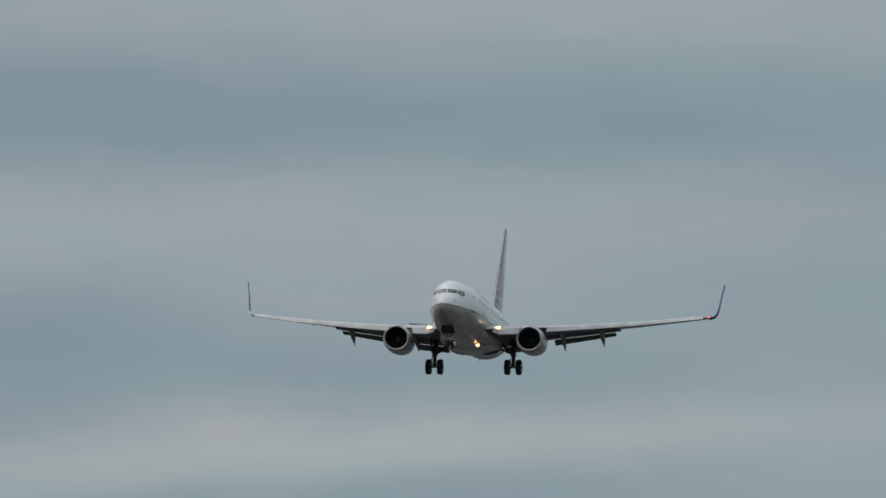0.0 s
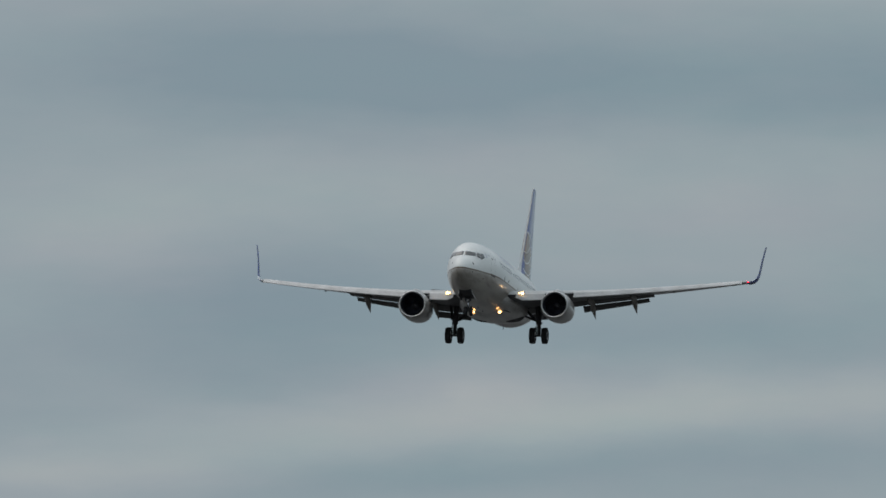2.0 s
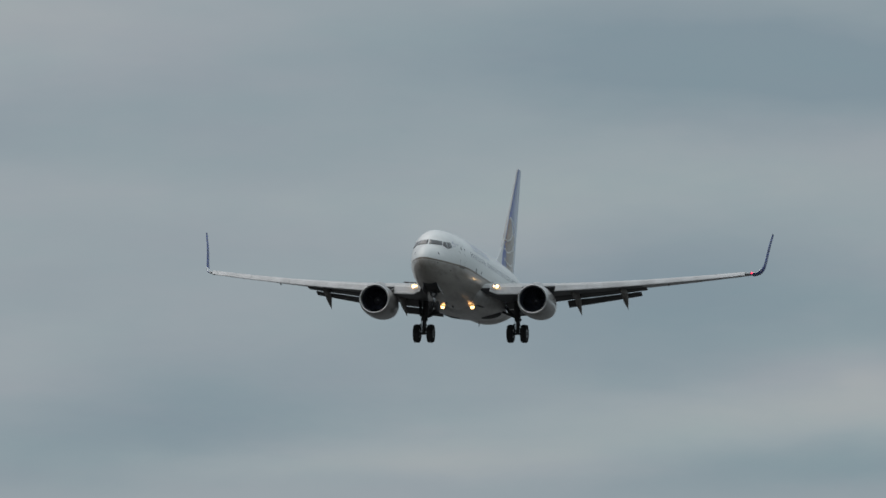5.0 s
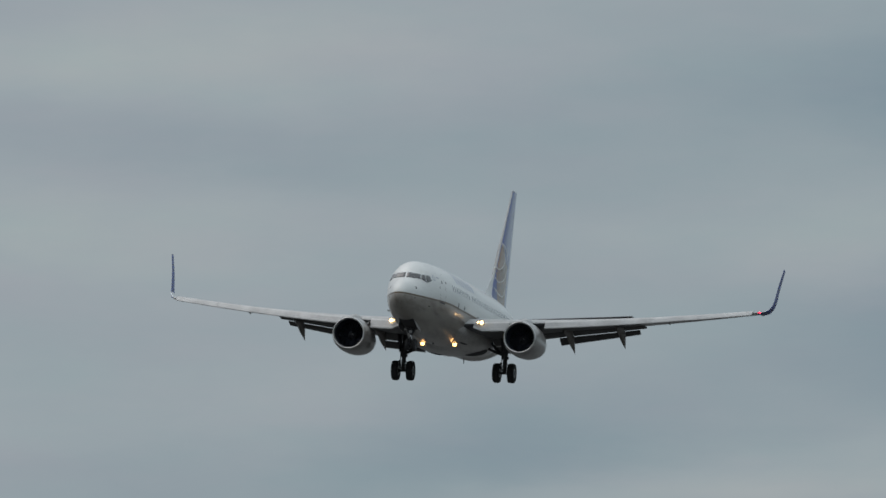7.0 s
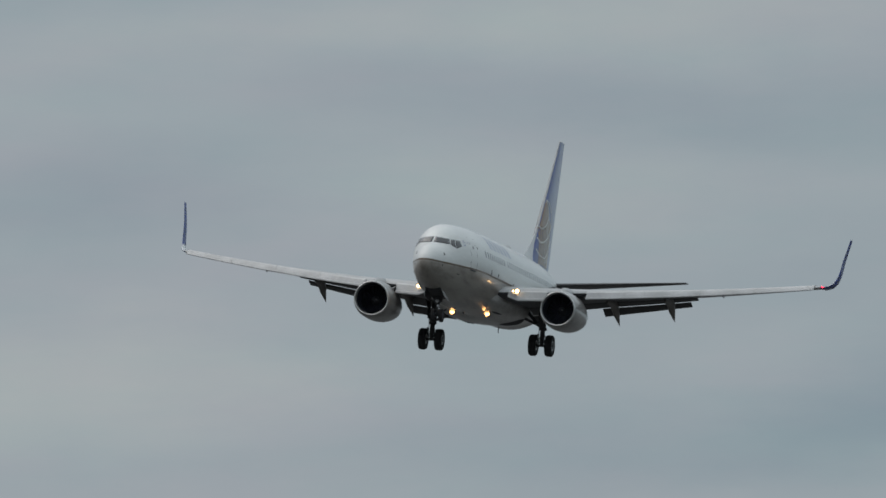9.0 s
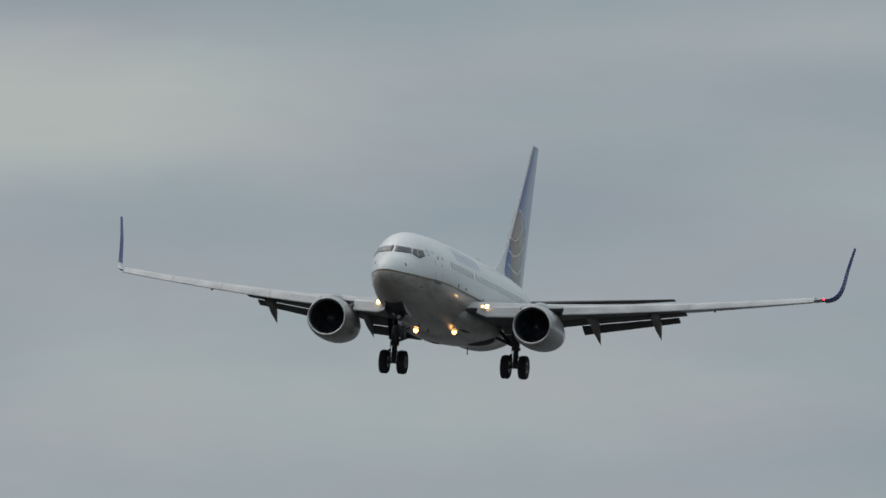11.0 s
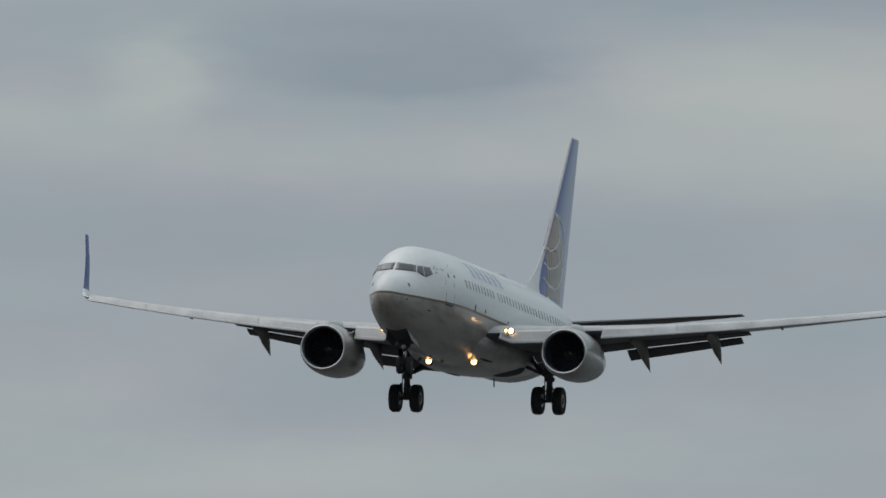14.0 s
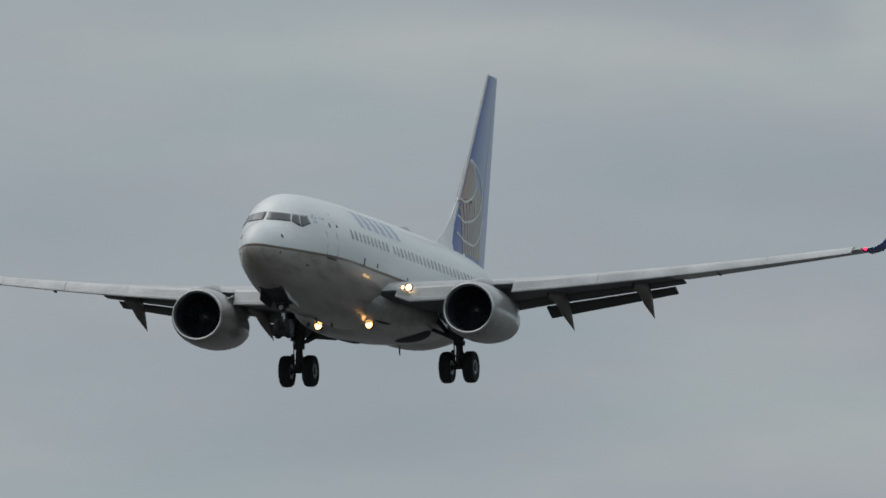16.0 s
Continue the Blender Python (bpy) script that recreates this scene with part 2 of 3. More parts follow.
    mp2.inputs["Scale"].default_value = (2.2, 0.30, 2.2)
    nt.links.new(tc.outputs["Object"], mp2.inputs[0])
    oil = nt.nodes.new("ShaderNodeTexNoise")
    oil.inputs["Scale"].default_value, oil.inputs["Detail"].default_value, oil.inputs["Roughness"].default_value = 1.1, 7, 0.6
    nt.links.new(mp2.outputs[0], oil.inputs["Vector"])
    stain = calc("MULTIPLY", calc("MULTIPLY_ADD", oil.outputs["Fac"], 4.0, -1.80, True), 0.65)
    greyed = mix(stain, grey.outputs[0], (0.085, 0.074, 0.060))
    nt.links.new(mix(gold, mix(below, white.outputs[0], greyed), (0.10, 0.062, 0.028)), b.inputs["Base Color"])
    return m


PAINT = livery()
WHITE = material("white_paint", (0.74, 0.75, 0.75), 0.35, coat=0.3, vary=0.10)
GREY = material("grey_paint", (0.42, 0.43, 0.43), 0.42, coat=0.2, vary=0.16, streak=(1, 0.3, 1))
FAIR = material("fairing_grey", (0.56, 0.55, 0.53), 0.40, coat=0.4, vary=0.55, scale=0.7, streak=(1.2, 0.35, 1))
CABIN = material("cabin_window_glass", (0.21, 0.215, 0.22), 0.15, coat=0.5, vary=0.3)
NACELLE = material("nacelle_grey", (0.36, 0.35, 0.335), 0.30, coat=0.6, vary=0.42, scale=0.9, streak=(1, 0.3, 1))
SLAT = material("slat_paint", (0.55, 0.55, 0.545), 0.5, vary=0.22, scale=0.8)
POLISHED = material("polished_metal", (0.58, 0.58, 0.57), 0.30, metal=0.8, vary=0.08)
BLUE = material("blue_paint", (0.022, 0.052, 0.24), 0.4, coat=0.15, vary=0.12)
FINBLUE = material("fin_blue_paint", (0.016, 0.052, 0.27), 0.32, coat=0.9, vary=0.15, scale=0.7)
GLASS = material("dark_window_glass", (0.02, 0.022, 0.025), 0.08, coat=0.6, vary=0.2)
SLOT = material("dark_seam", (0.05, 0.05, 0.055), 0.6, vary=0.2)
DARK = material("dark_metal", (0.075, 0.077, 0.083), 0.5, metal=0.5, vary=0.3)
STEEL = material("gear_steel", (0.055, 0.055, 0.056), 0.6, metal=0.1, vary=0.25, scale=4)
RUBBER = material("tyre_rubber", (0.022, 0.022, 0.023), 0.9, vary=0.3, scale=6, bump=0.2)
RIM = material("wheel_rim", (0.30, 0.30, 0.30), 0.4, metal=0.5, vary=0.2, scale=5)
# near-black: shade on the lowered flaps is put into their colour
FLAP = material("flap_shade_dark", (0.055, 0.054, 0.054), 0.5, vary=0.25, scale=1.2, streak=(1, 0.3, 1))
# dark colour that paints the shade inside recesses
RECESS_SHADE = material("recess_shade_dark", (0.045, 0.045, 0.047), 0.8, vary=0.3)
LETTER = material("faded_blue_lettering", (0.27, 0.31, 0.41), 0.35, coat=0.3, vary=0.1)
GOLD = material("globe_gold", (0.26, 0.165, 0.105), 0.35, coat=0.9, vary=0.35, scale=3, streak=(1, 3, 0.5))
LINE = material("globe_line_white", (0.70, 0.70, 0.68), 0.4, vary=0.1)
LAMP_WARM = material("landing_lamp_glass", (0.9, 0.8, 0.6), 0.2, vary=0.02, emit=((1.0, 0.50, 0.17), 5.5))
LAMP_WHITE = material("wing_lamp_glass", (0.9, 0.85, 0.75), 0.2, vary=0.02, emit=((1.0, 0.64, 0.30), 5))
LAMP_RED = material("red_lamp_glass", (0.6, 0.05, 0.08), 0.2, vary=0.02, emit=((1.0, 0.02, 0.05), 4.5))
# near-black: the shade under wing and tailplane is put into this colour
UNDER_SHADE = material("underside_shade_dark", (0.072, 0.074, 0.079), 0.5, vary=0.25, scale=0.9, streak=(1, 0.25, 1))
TRACK = material("flap_fairing_paint", (0.15, 0.135, 0.118), 0.45, coat=0.2, vary=0.3, scale=1.0, streak=(1, 0.3, 1))
# near-black: the shade deep in the inlet is put into the colour
INLET = material("inlet_near_black", (0.032, 0.036, 0.050), 0.55, vary=0.25, scale=2.0)
CHROME = material("chromed_piston", (0.62, 0.63, 0.66), 0.22, metal=0.9, vary=0.1)
GRASS = material("worn_airfield_ground", (0.058, 0.059, 0.058), 0.95, vary=0.45, scale=0.06, bump=0.3)

# ---- mesh helpers ----


def part(name, bm, mat, parent, label="", flat_shade=False):
    bmesh.ops.recalc_face_normals(bm, faces=bm.faces)
    me = bpy.data.meshes.new(name)
    if not flat_shade:
        for f in bm.faces:
            f.smooth = True
        for e in bm.edges:
            if len(e.link_faces) == 2 and e.calc_face_angle(0) > 0.6:
                e.smooth = False
    bm.to_mesh(me)
    bm.free()
    me.materials.append(mat)
    ob = new(name, me)
    ob.parent = parent
    if label:
        tagged(ob, label)
    return ob


def recolour_faces(ob, mat, test):
    """Gives the faces that pass the test a second colour, for painted-in shade."""
    ob.data.materials.append(mat)
    for f in ob.data.polygons:
        if test(f):
            f.material_index = 1
    return ob


def loft(rings, cap0=True, cap1=True, bm=None, closed=True):
    bm = bm or bmesh.new()
    rows = [[bm.verts.new(p) for p in ring] for ring in rings]
    n = len(rows[0])
    for a, b in zip(rows, rows[1:]):
        for i in range(n if closed else n - 1):
            j = (i + 1) % n
            bm.faces.new((a[i], a[j], b[j], b[i]))
    if closed and cap0:
        bm.faces.new(rows[0][::-1])
    if closed and cap1:
        bm.faces.new(rows[-1])
    return bm


def lathe(profile, centre=(0, 0, 0), segs=48, squash=1.0, bm=None, caps=(False, False)):
    """Turns (y, r) pairs round the y axis; squash flattens the lower half."""
    rings = []
    for y, r in profile:
        ring = []
        for k in range(segs):
            a = 2 * math.pi * k / segs
            s = math.sin(a)
            ring.append((centre[0] + r * math.cos(a), centre[1] + y, centre[2] + r * s * (squash if s < 0 else 1)))
        rings.append(ring)
    return loft(rings, caps[0], caps[1], bm)


def rod(p, q, r, r2=None, segs=14, bm=None):
    p, q = Vector(p), Vector(q)
    d = (q - p).normalized()
    u = d.orthogonal().normalized()
    v = d.cross(u)
    rings = []
    for c, rr in ((p, r), (q, r if r2 is None else r2)):
        rings.append([c + (u * math.cos(2 * math.pi * k / segs) + v * math.sin(2 * math.pi * k / segs)) * rr for k in range(segs)])
    return loft(rings, bm=bm)


def slab(corners, thick, bm=None):
    """A plate from a polygon, of that thickness, with slightly bevelled rims."""
    pts = [Vector(c) for c in corners]
    n = (pts[1] - pts[0]).cross(pts[2] - pts[0]).normalized()
    mid_ = sum(pts, Vector()) / len(pts)
    inner = [mid_ + (p - mid_) * 0.97 for p in pts]
    h = thick / 2
    return loft([[p - n * h for p in inner], [p - n * h * 0.5 for p in pts], [p + n * h * 0.5 for p in pts], [p + n * h for p in inner]], bm=bm)


def wheel_x(centre, r, width, bm=None, hole=0.0, segs=36):
    """A tyre or disc round the x axis with rounded shoulders."""
    h = width / 2
    prof = [(-h * 0.80, hole or r * 0.05), (-h * 0.92, r * 0.66), (-h, r * 0.80), (-h * 0.92, r * 0.92), (-h * 0.62, r * 0.985), (-h * 0.2, r),
            (h * 0.2, r), (h * 0.62, r * 0.985), (h * 0.92, r * 0.92), (h, r * 0.80), (h * 0.92, r * 0.66), (h * 0.80, hole or r * 0.05)]
    rings = []
    for x, rr in prof:
        rings.append([(centre[0] + x, centre[1] + rr * math.cos(2 * math.pi * k / segs), centre[2] + rr * math.sin(2 * math.pi * k / segs)) for k in range(segs)])
    return loft(rings, bm=bm)


def smooth(xs, ys, q):
    """Monotone cubic through (xs, ys)."""
    xs, ys = np.array(xs, float), np.array(ys, float)
    h = np.diff(xs)
    s = np.diff(ys) / h
    m = np.zeros(len(xs))
    m[0], m[-1] = s[0], s[-1]
    for i in range(1, len(xs) - 1):
        if s[i - 1] * s[i] > 0:
            m[i] = (h[i - 1] + h[i]) * 3 / ((2 * h[i] + h[i - 1]) / s[i - 1] + (h[i] + 2 * h[i - 1]) / s[i])
    i = int(np.clip(np.searchsorted(xs, q, side="right") - 1, 0, len(h) - 1))
    u = (q - xs[i]) / h[i]
    return float((1 + 2 * u) * (1 - u) ** 2 * ys[i] + u * (1 - u) ** 2 * h[i] * m[i] + u * u * (3 - 2 * u) * ys[i + 1] + u * u * (u - 1) * h[i] * m[i + 1])


# ---- ground ----
bm = bmesh.new()
rings = []
for r in (5, 30, 120, 400, 1200, 3000, 9000):
    rings.append([(r * math.cos(k * math.pi / 24), 900 + r * math.sin(k * math.pi / 24), 0) for k in range(48)])
loft(rings, True, False, bm)
ground = part("ground", bm, GRASS, None)
tagged(ground, "wide flat grey airfield ground under the approach", "ground", kind="structure")

# ---- airliner: x to port, y aft from the nose, z up from the wheels' level on the ground ----
plane = new("airliner")
plane.empty_display_size = 4
tagged(plane, "white and grey twin-engine airliner with blue fin, landing gear down", "airplane")

FY = (0, .05, .25, .6, 1.0, 1.5, 1.8, 2.2, 2.6, 3.2, 4.0, 5.0, 6.5, 8, 20, 22, 24, 26, 28, 30, 31.3, 32.2)
FW = (.02, .19, .39, .59, .75, .93, 1.02, 1.125, 1.21, 1.34, 1.50, 1.68, 1.84, 1.88, 1.88, 1.86, 1.72, 1.5, 1.2, .82, .5, .25)
FT = (2.71, 2.91, 3.20, 3.48, 3.67, 3.84, 4.06, 4.37, 4.63, 4.88, 5.03, 5.12, 5.20, 5.27, 5.44, 5.45, 5.44, 5.4, 5.31, 5.15, 4.9, 4.65)
FB = (2.69, 2.49, 2.23, 2.00, 1.83, 1.67, 1.59, 1.50, 1.41, 1.29, 1.19, 1.14, 1.12, 1.12, 1.32, 1.45, 1.76, 2.17, 2.68, 3.35, 3.75, 4.05)
FC = (2.70, 2.70, 2.70, 2.72, 2.76, 2.82, 2.86, 2.92, 2.98, 3.08, 3.15, 3.2, 3.25, 3.26, 3.38, 3.42, 3.55, 3.72, 3.95, 4.22, 4.3, 4.35)


def section(y):
    return [smooth(FY, f, y) for f in (FW, FT, FB, FC)]


def skin_x(y, z, out=0.0):
    """Half width of the body at y and z."""
    w, t, b, c = section(y)
    h = (t - c) if z > c else (c - b)
    return w * math.sqrt(max(0.0, 1 - ((z - c) / h) ** 2)) + out


def skin_y(x, z):
    """Where the nose's skin lies at x and z."""
    lo, hi = 0.0, 9.0
    for _ in range(40):
        y = (lo + hi) / 2
        w, t, b, c = section(y)
        h = (t - c) if z > c else (c - b)
        if (x / w) ** 2 + ((z - c) / h) ** 2 < 1:
            hi = y
        else:
            lo = y
    return hi


stations = [0.0, .015, .03, .05, .09, .14, .2, .27, .35, .45, .55] + [0.65 + 0.15 * k for k in range(30)] + [5.5, 6, 6.5] + [7.5 + k for k in range(13)] + [20 + 0.5 * k for k in range(1, 24)] + [31.8, 32.05, 32.2]
rings = []
for y in stations:
    w, t, b, c = section(y)
    ring = []
    for k in range(72):
        a = 2 * math.pi * k / 72
        s = math.sin(a)
        ring.append((w * math.cos(a), y, c + s * ((t - c) if s > 0 else (c - b))))
    rings.append(ring)
fuselage = part("fuselage", loft(rings), PAINT, plane, "white fuselage with a grey belly and thin gold line")


def side_patch(name, outline, mat, sides=(1, -1), out=0.006, label=""):
    """A plate laid on the body's side; outline: (y, z) points round it."""
    made = []
    for s in sides:
        bm = bmesh.new()
        cy, cz = sum(p[0] for p in outline) / len(outline), sum(p[1] for p in outline) / len(outline)
        rings = []
        for k, o in ((1.0, -0.01), (1.0, out), (0.6, out), (0.1, out)):
            rings.append([(s * skin_x(cy + (y - cy) * k, cz + (z - cz) * k, o), cy + (y - cy) * k, cz + (z - cz) * k) for y, z in outline])
        made.append(part(name, loft(rings, False, True, bm), mat, fuselage, label))
    return made


def rounded(cy, cz, hy, hz, r, n=4):
    pts = []
    for qx, qz, a0 in ((1, 1, 0), (-1, 1, 90), (-1, -1, 180), (1, -1, 270)):
        for k in range(n):
            a = radians(a0 + 90 * k / (n - 1))
            pts.append((cy + qx * (hy - r) + r * math.cos(a), cz + qz * (hz - r) + r * math.sin(a)))
    return pts


def skin_low(x, y):
    """Height of the belly at x and y."""
    w, t, b, c = section(y)
    return c - (c - b) * math.sqrt(max(0.0, 1 - (x / w) ** 2))


def belly_patch(name, cx, cy, hx, hy, mat, out=0.012, label=""):
    for s in (1, -1):
        rings = []
        for k, o in ((1.0, -0.01), (1.0, out), (0.6, out), (0.1, out)):
            rings.append([(s * (cx + hx * k * math.cos(2 * math.pi * j / 16)), cy + hy * k * math.sin(2 * math.pi * j / 16), skin_low(cx + hx * k * math.cos(2 * math.pi * j / 16), cy + hy * k * math.sin(2 * math.pi * j / 16)) - o) for j in range(16)])
        part(name, loft(rings, False, True), mat, fuselage, label)


belly_patch("belly_beacon", 0.02, 10.4, 0.015, 0.10, DARK, 0.09)

# windshield panes, from corners on the nose
PANES = (
    ((0.05, 1.48, 3.83), (0.04, 1.92, 4.16), (0.72, 2.28, 4.10), (0.79, 2.03, 3.81)),
    ((0.82, 2.10, 3.82), (0.77, 2.34, 4.09), (0.91, 2.68, 4.11), (1.06, 2.46, 3.66)),
    ((0.94, 2.72, 4.10), (1.08, 3.16, 4.12), (1.21, 3.16, 3.84), (1.08, 2.49, 3.65)),
)
for s in (1, -1):
    for quad in PANES:
        bm = bmesh.new()
        grid = []
        for i in range(7):
            u = i / 6
            row = []
            for j in range(7):
                v = j / 6
                x = (quad[0][0] * (1 - u) + quad[1][0] * u) * (1 - v) + (quad[3][0] * (1 - u) + quad[2][0] * u) * v
                z = (quad[0][2] * (1 - u) + quad[1][2] * u) * (1 - v) + (quad[3][2] * (1 - u) + quad[2][2] * u) * v
                row.append((s * x, skin_y(x, z) - 0.012, z))
            grid.append(row)
        loft(grid, closed=False, bm=bm)
        ob = part("windshield_pane", bm, GLASS, fuselage, "dark cockpit window pane")
        md = ob.modifiers.new("thick", "SOLIDIFY")
        md.thickness, md.offset = 0.02, 0

# cabin windows and doors
for y in [6.62 + 0.508 * k for k in range(10)] + [12.1 + 0.508 * k for k in range(29)]:
    side_patch("cabin_window", rounded(y, 3.84 + 0.0105 * (y - 6.6), 0.115, 0.175, 0.09), CABIN)
for y0, y1, z0, z1 in ((4.2, 5.06, 2.85, 4.42), (27.0, 27.75, 3.05, 4.55)):
    for a, b, c, d in ((y0, y0 + 0.03, z0, z1), (y1 - 0.03, y1, z0, z1), (y0, y1, z0, z0 + 0.03)):
        side_patch("door_seam", [(a, c), (b, c), (b, (c + d) / 2), (b, d), (a, d), (a, (c + d) / 2)], SLOT, out=0.004)
    side_patch("door_window", rounded((y0 + y1) / 2, 3.95, 0.07, 0.09, 0.06), CABIN)
    side_patch("door_step_plate", rounded((y0 + y1) / 2, z0 - 0.09, 0.40, 0.035, 0.03), SLOT)
# small probes and ports on the nose
for y, z, hy, hz in ((1.16, 3.20, .035, .07), (0.95, 2.60, .035, .035), (5.25, 3.98, .03, .06),
                     (7.9, 3.02, .03, .13), (9.6, 3.06, .03, .08), (2.9, 2.36, .12, .02), (13.6, 3.02, .05, .05)):
    side_patch("probe", rounded(y, z, hy, hz, min(hy, hz) * 0.8), SLOT, sides=(1, -1), out=0.02)
for k in range(5):
    a = radians(90 + 72 * k)
    side_patch("emblem_mark", rounded(3.55 + 0.13 * math.cos(a), 4.05 + 0.13 * math.sin(a), .045, .045, .04, 3), LETTER, out=0.006)
for y in (4.05, 4.28):
    side_patch("emblem_mark", rounded(y, 4.14, .07, .02, .015, 3), LETTER, out=0.006)
# airline title: six plain blocks in faded blue
for k in range(6):
    y = 8.35 + 0.95 * k
    z = 4.30 + 0.012 * (y - 8.35)
    side_patch("title_block", [(y, z), (y + 0.58, z), (y + 0.58, z + 0.29), (y + 0.58, z + 0.58), (y, z + 0.58), (y, z + 0.29)], LETTER)

# crown antenna hump and blade aerials
rings = []
for k in range(15):
    u = k / 14
    r = math.sin(math.pi * min(1, u * 1.0)) ** 0.6
    rings.append([(0.36 * r * math.cos(math.pi * j / 12) + 1e-4 * j, 18.5 + 1.6 * u, 5.42 + 0.22 * r * math.sin(math.pi * j / 12)) for j in range(13)])
part("crown_radome", loft(rings), GREY, plane, "grey antenna hump on the crown")
for y, z, dz in ((19.3, 1.37, -0.36), (8.2, 1.14, -0.20)):
    bm = slab([(0, y, z), (0, y + 0.16, z), (0, y + 0.20, z + dz), (0, y + 0.12, z + dz)], 0.03)
    part("blade_aerial", bm, DARK, plane)

# wing-to-body fairing under the belly: station, half width, bottom
FAIRING = ((9.6, 1.15, 1.8), (10.6, 1.55, 1.55), (11.4, 1.78, 1.36), (12.2, 1.94, 1.20), (13.0, 2.06, 1.09), (14, 2.13, 1.06), (15, 2.15, 1.08), (17, 2.1, 1.16), (18.6, 1.95, 1.28), (20, 1.62, 1.43), (21.2, 1.1, 1.6), (21.8, 0.5, 1.74))
rings = []
for y, w, b in FAIRING:
    ring = []
    for k in range(40):
        a = 2 * math.pi * k / 40
        ca, sa = math.cos(a), math.sin(a)
        ring.append((w * math.copysign(abs(ca) ** 0.8, ca), y, 2.0 + math.copysign(abs(sa) ** 0.8, sa) * ((2.0 - b) if sa < 0 else 0.62)))
    rings.append(ring)
fairing = part("belly_fairing", loft(rings), FAIR, plane, "grey wing-to-body fairing")


def fairing_z(x, y):
    """Height of the fairing's lower skin at x and y."""
    ys = [f[0] for f in FAIRING]
    w, b = smooth(ys, [f[1] for f in FAIRING], y), smooth(ys, [f[2] for f in FAIRING], y)
    ca = min(0.999, abs(x) / w) ** 1.25
    return 2.0 - (1 - ca * ca) ** 0.4 * (2.0 - b)


# ram-air inlets on the fairing
for s in (1, -1):
    rings = []
    for k in range(9):
        u = k / 8
        x, y = 1.20 + 0.34 * u, 11.75 + 0.95 * u
        r = 0.012 + 0.055 * math.sin(math.pi * u)
        c = Vector((s * x, y, fairing_z(x, y)))
        rings.append([c + Vector((r * math.cos(2 * math.pi * j / 10), 0, r * 0.7 * math.sin(2 * math.pi * j / 10))) for j in range(10)])
    part("ram_air_inlet", loft(rings), SLOT, fairing, "dark ram-air inlet slot")


def airfoil(n=16):
    """(chord fraction, height as a share of thickness), upper side from the tail to the nose, then the lower side back."""
    up, low = [], []
    for k in range(n + 1):
        c = 0.5 * (1 - math.cos(math.pi * k / n))
        th = 5 * (0.2969 * math.sqrt(c) - 0.126 * c - 0.3516 * c * c + 0.2843 * c ** 3 - 0.1030 * c ** 4)
        cam_ = 0.16 * 4 * c * (1 - c) * 0.5
        up.append((c, th + cam_))
        low.append((c, -th * 0.85 + cam_))
    return up[::-1] + low[1:]


FOIL = airfoil()


def foil_ring(x, le, chord, z, thick, twist, cut=1.0):
    ring = []
    for c, h in FOIL:
        c = min(c, cut)
        y, dz = c * chord, h * thick * chord
        a = radians(twist)
        ring.append((x, le + y * math.cos(a) + dz * math.sin(a), z - y * math.sin(a) + dz * math.cos(a)))
    return ring


def wing_le(x):
    return 18.95 - (17.12 - x) * 0.523


def wing_te(x):
    return 18.35 - (x - 1.9) * 0.1 if x < 5.9 else 17.95 + (x - 5.9) * 0.236


def wing_z(x):
    return 2.48 + (x - 2.35) * 0.09 + 0.62 * max(0.0, (x - 2.35) / 14.8) ** 2


def make_wing(s):
    rings = []
    for x in (1.2, 1.9, 2.6, 3.4, 4.4, 5.4, 5.9, 7, 8, 9, 10, 10.62, 10.66, 12, 13.5, 15, 16.2, 17.0):
        le, te = wing_le(x), wing_te(x)
        u = (x - 1.2) / 16
        ring = foil_ring(s * x, le, te - le, wing_z(x) - 0.10, 0.125 - 0.03 * u, 1.0 - 4.0 * u, 0.80 if x < 10.64 else 1.0)
        rings.append(ring)
    # shade ahead of the flaps is painted onto the inner panel's lower faces
    wing = recolour_faces(part("wing", loft(rings), GREY, plane, "swept grey wing, slats and flaps extended"), UNDER_SHADE, lambda f: f.normal.z < -0.15 and abs(f.center.x) < 10.64)
    # small vent mast under the outer panel
    zv = wing_z(12.2) - 0.21
    part("vent_mast", slab([(s * 12.2, 17.3, zv), (s * 12.2, 17.75, zv), (s * 12.2, 17.8, zv - 0.07), (s * 12.2, 17.62, zv - 0.07)], 0.06), DARK, wing)

    # leading-edge panels drooped forward, one between body and engine and four outboard
    for x0, x1 in ((2.18, 4.0), (5.9, 8.6), (8.612, 11.3), (11.312, 14.0), (14.012, 16.75)):
        rings = []
        for k in range(5):
            x = x0 + (x1 - x0) * k / 4
            le, z = wing_le(x), wing_z(x) - 0.03
            drop = 0.54 - 0.30 * max(0.0, 2.52 - x) / 0.5 if x1 < 5 else 0.43 - 0.21 * (x - 6) / 11
            profile = ((0.50, 0.10), (0.25, 0.085), (0.06, 0.04), (-0.10, -0.05), (-0.22, -0.28 * drop / 0.4), (-0.31, -0.75 * drop), (-0.34, -0.93 * drop), (-0.31, -drop),
                       (-0.24, -drop), (-0.18, -0.80 * drop), (-0.12, -0.5 * drop), (0.0, -0.10), (0.30, 0.0))
            rings.append([(s * x, le + py, z + pz) for py, pz in profile])
        part("slat", loft(rings), SLAT, wing, "light grey leading-edge slat, lowered")

    # flaps: main and aft panels, inboard and outboard of the engine
    for x0, x1, main, aft in ((2.05, 4.6, 1.3, 0.68), (4.7, 10.64, 1.02, 0.86)):
        for tier in (0, 1):
            rings = []
            a0, a1 = (x0, x1) if tier == 0 else (x0 + (1.1 if x0 > 4 else 0.05), x1 - (0.42 if x0 > 4 else 0.1))
